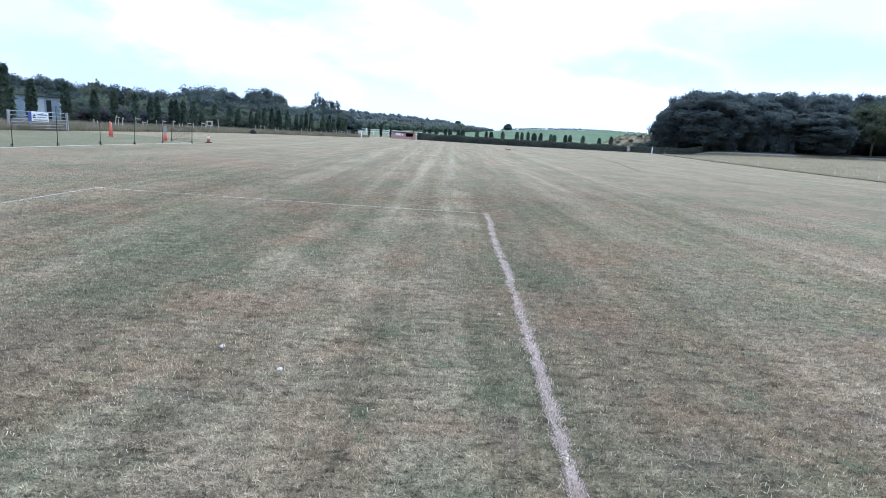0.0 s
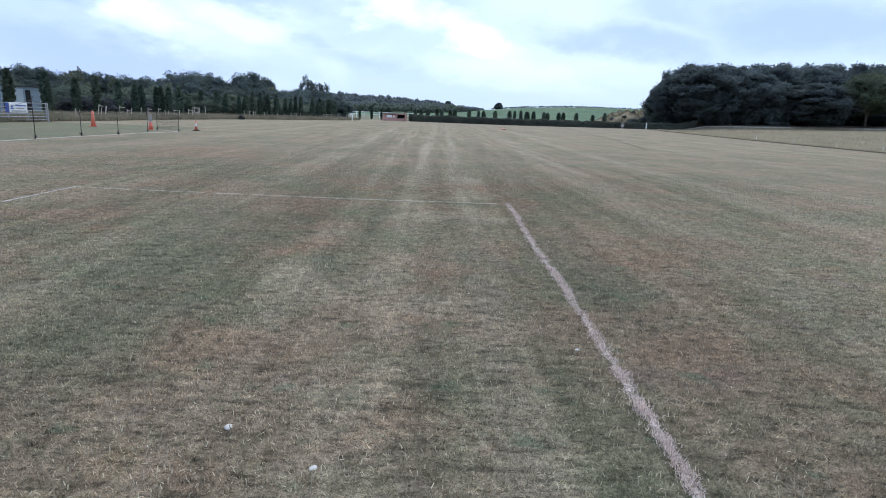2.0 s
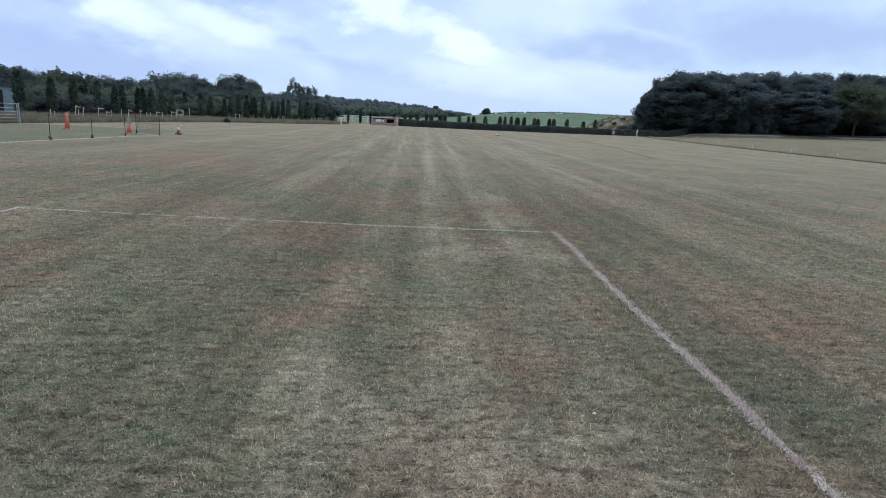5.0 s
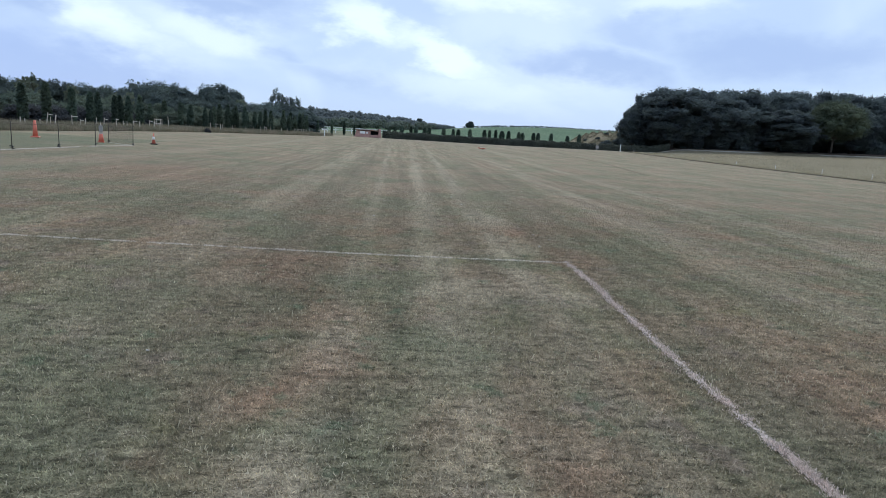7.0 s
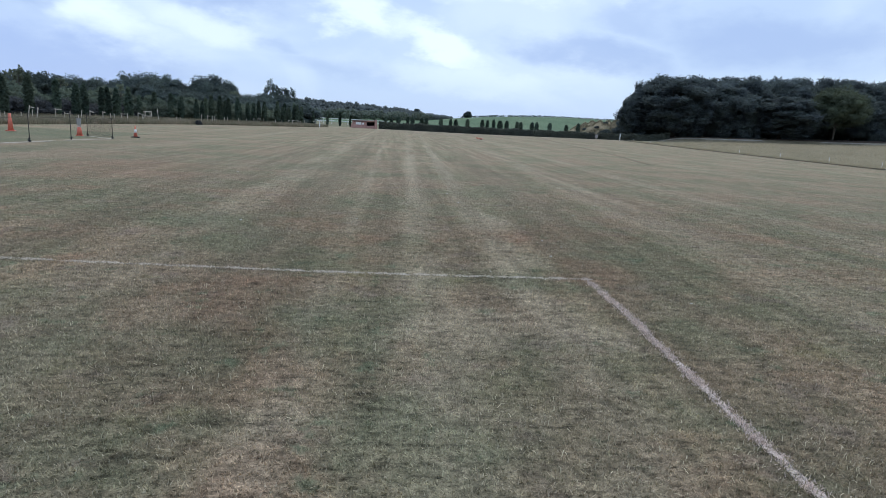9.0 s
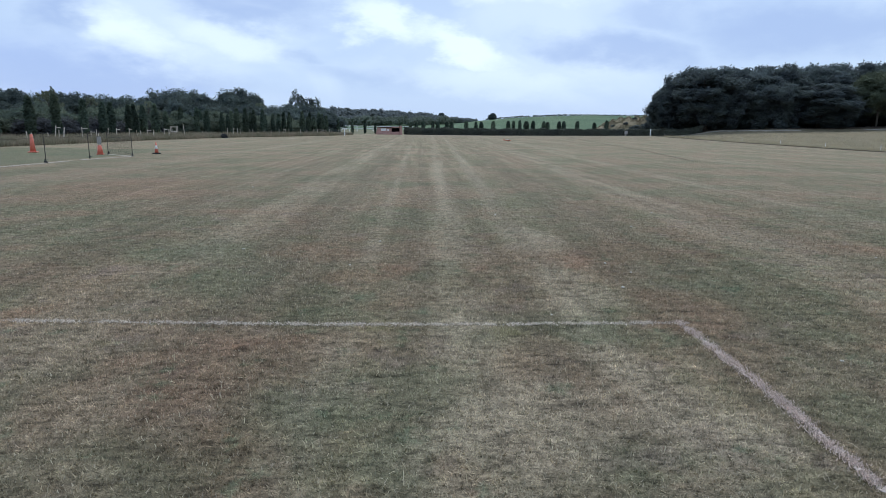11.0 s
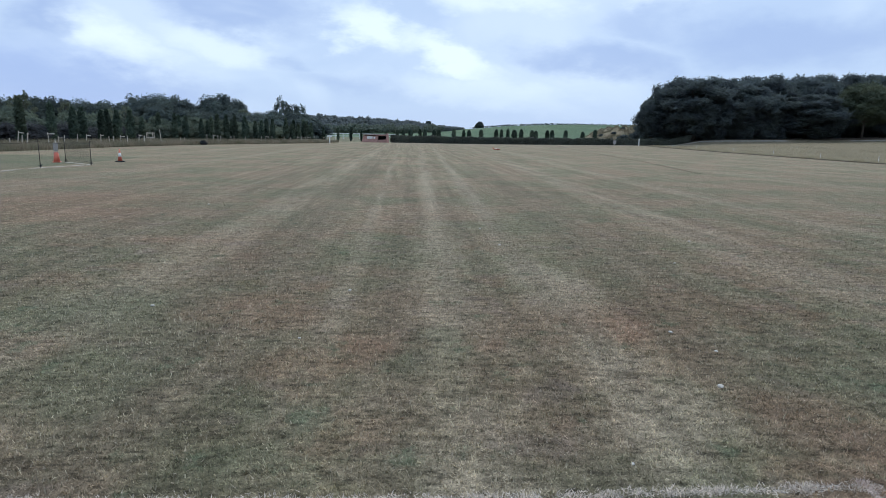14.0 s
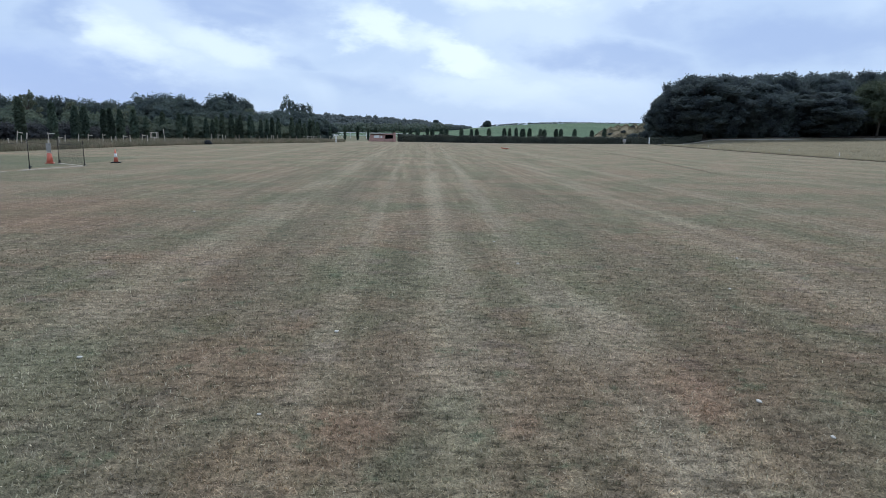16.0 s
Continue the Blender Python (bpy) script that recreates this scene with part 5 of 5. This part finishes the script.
def hedge(label, pts, high, deep, seed, per=260):
    """A clipped hedge: a dark twiggy core and leaf sprays over its top and faces."""
    rng = np.random.default_rng(seed)
    root = thing("hedge", label, "hedge")
    pts = np.asarray(pts, float)
    run = np.r_[0, np.cumsum(np.linalg.norm(np.diff(pts, axis=0), axis=1))]
    core = bmesh.new()
    k = int(run[-1] / 2) + 2
    rows = []
    for s in np.linspace(0, run[-1], k):
        x, y = np.interp(s, run, pts[:, 0]), np.interp(s, run, pts[:, 1])
        g = float(height(x, y))
        top = high * (0.86 + 0.08 * rng.random())
        rows.append([core.verts.new((x, y + dy, g + dz)) for dy, dz in ((-deep * 0.4, 0), (-deep * 0.36, top * 0.8), (-deep * 0.2, top), (deep * 0.2, top), (deep * 0.36, top * 0.8), (deep * 0.4, 0))])
    for a, b in zip(rows, rows[1:]):
        for i in range(5):
            core.faces.new((a[i], b[i], b[i + 1], a[i + 1]))
    core.faces.new(rows[0]); core.faces.new(rows[-1][::-1])
    part("core", core, LEAF_HEDGE, root)
    n = int(run[-1] * per)
    s = rng.random(n) * run[-1]
    x, y = np.interp(s, run, pts[:, 0]), np.interp(s, run, pts[:, 1])
    f = rng.random(n)
    wav = 1 + 0.05 * np.sin(s * 0.9) + 0.04 * np.sin(s * 2.3 + 1) + 0.05 * rng.normal(0, 1, n)
    topf = f > 0.62
    dy = np.where(topf, rng.uniform(-0.5, 0.5, n), np.where(f < 0.5, -0.5, 0.5) + rng.normal(0, 0.06, n)) * deep
    dz = np.where(topf, 1.0, rng.random(n)) * high * wav
    p = np.column_stack([x, y + dy, height(x, y) + dz])
    d = np.column_stack([np.zeros(n), np.where(topf, 0, np.sign(dy)), np.where(topf, 1.0, 0.1)])
    part("foliage", leaf_mesh("foliage", p, d, 0.2, LEAF_HEDGE, rng), None, root)


hedge("long clipped dark green hedge at the field end", [(-3.9, 131.5), (20, 135), (45, 139.5)], 1.35, 1.5, 91)
hedge("lower rough hedge beside the field gate", [(46.2, 141), (54, 141.5), (63, 140.5)], 1.35, 1.4, 92)


def build_thujas():
    label = "small clipped bushy conifer behind the hedge"
    variants = [column_tree("thuja", label, s, 2.4, r, 1100, 0.15, group="conifers behind hedge", blunt=0.25) for s, r in ((101, 0.32), (102, 0.42), (103, 0.58))]
    row = ((-2.7, 2.6, 0), (-1.4, 2.6, 0), (0.2, 2.8, 1), (2.4, 2.85, 0), (3.5, 2.85, 1), (5.6, 2.75, 1), (6.7, 2.8, 1), (10.1, 3.0, 1), (12.4, 2.9, 0), (13.6, 2.9, 1), (16.4, 3.1, 1), (19.9, 3.2, 1), (21.1, 3.2, 0), (22.6, 3.35, 0), (24.1, 3.15, 2), (25.7, 3.3, 1), (28.2, 3.2, 1), (29.1, 3.1, 1), (31.8, 3.25, 1), (32.9, 3.3, 1), (36.1, 3.35, 1), (40.1, 3.1, 1), (43.0, 3.6, 1))
    spots = []
    for k, (x, top, v) in enumerate(row):
        g = float(height(x, 146))
        spots.append((x, 146.0, v, 1.1, (top - g + 0.05) / 2.4, k * 50.0))
    grow(variants, spots, "conifers behind hedge")


build_thujas()


def build_rail_fence():
    root = thing("rail_fence", "white post-and-rail paddock fence beyond the field", "fence", pose(-29, 190, float(height(-20, 190))))
    for k in range(12):
        part("post", box(k * 2.4 - 0.08, -0.08, -0.5, k * 2.4 + 0.08, 0.08, 1.75, bevel=0.01), WHITE, root)
    for z in (0.9, 1.6):
        part("rail", box(-0.2, -0.12, z - 0.08, 26.6, -0.085, z + 0.08, bevel=0.01), WHITE, root)


build_rail_fence()


def build_far_woods():
    """The wooded ridge and the hedgerow on the skyline, as one mass of crowns each."""
    rng = np.random.default_rng(121)
    pts, dirs, balls = [], [], []

    def crown(x, y, h, w, count, lobes=16):
        g = float(height(x, y))
        got = [(x + rng.normal(0, w * 0.22), y + rng.normal(0, w * 0.22), g + h * rng.uniform(0.25, 0.85), w * rng.uniform(0.08, 0.2), rng.uniform(0.7, 1.1)) for _ in range(lobes)]
        p, d = crown_points(rng, got, count, 0.25)
        pts.append(p); dirs.append(d); balls.extend(got)

    def mass(name, label, category, mat, size):
        me = crown_mesh(name, np.concatenate(pts), np.concatenate(dirs), size, mat, rng, 0.9, 0.35, balls, 0.7, BALL_COARSE)
        tagged(new(name, me), label, category, kind="stuff")
        pts.clear(); dirs.clear(); balls.clear()

    for y in np.arange(505, 680, 14):
        for x in np.arange(-330, 66, 9):
            if x < np.interp(y, [455, 520, 680], [38, 44, 66]):
                crown(x + rng.uniform(-5, 5), y + rng.uniform(-6, 6), rng.uniform(4.5, 8.0) * float(np.interp(x, [-20, 20, 60], [1, 0.8, 0.3])), rng.uniform(9, 14) * float(np.interp(x, [0, 60], [1, 0.5])), 420)
    mass("far_woodland", "hazy dark wooded ridge on the skyline", "woodland", LEAF_FAR_HAZE, 0.6)
    for y in np.arange(440, 505, 12):
        for x in np.arange(-330, 40, 9):
            if rng.random() < 0.8 and x < np.interp(y, [440, 505], [24, 40]):
                crown(x + rng.uniform(-5, 5), y + rng.uniform(-6, 6), rng.uniform(4.5, 8.0) * float(np.interp(x, [0, 40], [1, 0.5])), rng.uniform(8, 13), 420)
    mass("far_scrub", "soft round trees at the foot of the ridge, haze in their colour", "woodland", LEAF_SCRUB_HAZE, 0.55)
    for x in np.arange(58, 330, 1.7):
        crown(x, 522 + rng.uniform(-3, 3), rng.uniform(0.9, 1.7), rng.uniform(3.4, 5.5), 30, 5)
    mass("skyline_hedgerow", "low hedgerow along the crest of the green field", "hedgerow", LEAF_FAR_HAZE, 0.5)


build_far_woods()
lone = tree("oak_tree", "lone round tree on the crest of the field", LEAF_LEFT, 131, 5.2, 8.0, 0.05, 22, 2600, 0.7, 0.4)
lone.matrix_basis = pose(61, 505, float(height(61, 505)))
knob = tree("pine_tree", "dark upright tree standing proud on the ridge", LEAF_LEFT, 132, 7.5, 6.5, 0.05, 20, 1800, 0.9, 0.4)
knob.matrix_basis = pose(22, 600, float(height(22, 600)) + 1.0)


# ---- the wood on the right ----
def build_wood():
    rng = np.random.default_rng(141)
    label = "dark dense broadleaf tree at the wood's edge"
    variants = [tree("beech_tree", label, LEAF_WOOD, s, 12.0, w, 0.17, 130, 44000, 0.165, 0.26, "trees of the wood", flat=(0.7, 1.05), lobe=0.095, stray=1.1, solid=True, shoots=1000, shoot=0.75) for s, w in ((151, 9.0), (152, 10.0), (153, 8.5), (154, 9.5))]
    # the edge trees: x, y, variant, crown's width, top, turn
    spots = [(57.6, 148.5, 0, 7.2, 10.8, 10), (60.8, 150.5, 1, 7.8, 13.2, 70), (65.3, 143.8, 2, 13.5, 14.0, 120), (73.4, 148, 3, 9.5, 14.4, 200), (79.3, 145, 0, 12.5, 13.4, 260),
             (86.0, 149, 1, 10, 14.4, 310), (91.2, 142, 2, 13.0, 11.4, 35), (97.0, 148, 3, 10, 14.2, 95), (113, 146, 0, 11, 14.0, 150), (121, 144.5, 1, 11, 13.8, 215), (129, 145, 2, 11, 14.8, 275), (137, 143, 3, 11, 14.8, 15), (64.2, 150.5, 3, 8.4, 14.4, 40)]
    for row in range(2):
        for k, x in enumerate(np.arange(68 + 3.0 * (row % 2), 146, 6.4)):
            y = 152 + 7.0 * row + rng.uniform(-1.5, 1.5)
            top = float(np.interp(x * 138 / (y - 9.8), [60, 66.5, 74, 90, 104, 114, 146], [12.2, 14.2, 14.7, 15.2, 16.0, 16.1, 16.6])) * (y - 9.8) / 138 * rng.uniform(0.96, 1.02)
            spots.append((float(x + rng.uniform(-1.2, 1.2)), float(y), int(rng.integers(4)), rng.uniform(9, 12), top, rng.uniform(0, 360)))
    grow_to(variants, spots)
    pale = tree("ash_tree", "paler green rounded tree before the dark wood", LEAF_PALE, 161, 12.6, 14.5, 0.4, 100, 26000, 0.2, 0.24, flat=(0.5, 0.75), lobe=0.12, stray=0.9, solid=True, shoots=500)
    pale.matrix_basis = pose(103.2, 140.0, float(height(103.2, 140.0)))
    bushes = [tree("bramble_bush", "dark low bush at the foot of the wood", LEAF_WOOD, s, 4.2, 6.5, 0.03, 40, 7000, 0.2, 0.1, "bushes under the wood", category="bush", lobe=0.12, stray=0.7, solid=True, shoots=40) for s in (171, 172)]
    spots = []
    for x in (70, 77.5, 83, 92, 97, 116, 124):
        s = rng.uniform(0.7, 1.3)
        spots.append((float(x + rng.uniform(-1.5, 1.5)), 141.5 + rng.uniform(-0.6, 2.5), int(rng.integers(2)), s, s, rng.uniform(0, 360)))
    for x in np.arange(63, 146, 4.2):
        s = rng.uniform(0.75, 1.0)
        spots.append((float(x + rng.uniform(-1, 1)), 154 + rng.uniform(-1.5, 3), int(rng.integers(2)), s * 1.2, s, rng.uniform(0, 360)))
    for x, y, s in ((54.5, 158.5, 0.5), (57.5, 158, 0.62), (60.5, 157.5, 0.5), (52.0, 157, 0.4), (53.5, 163, 0.22), (56.5, 165, 0.26), (59.0, 162, 0.3), (61.5, 166, 0.24), (50.5, 164, 0.2), (55.0, 167, 0.2)):
        spots.append((x, y, 1, s, s * 0.8, x * 9))
    grow(bushes, spots, "bushes under the wood")


build_wood()
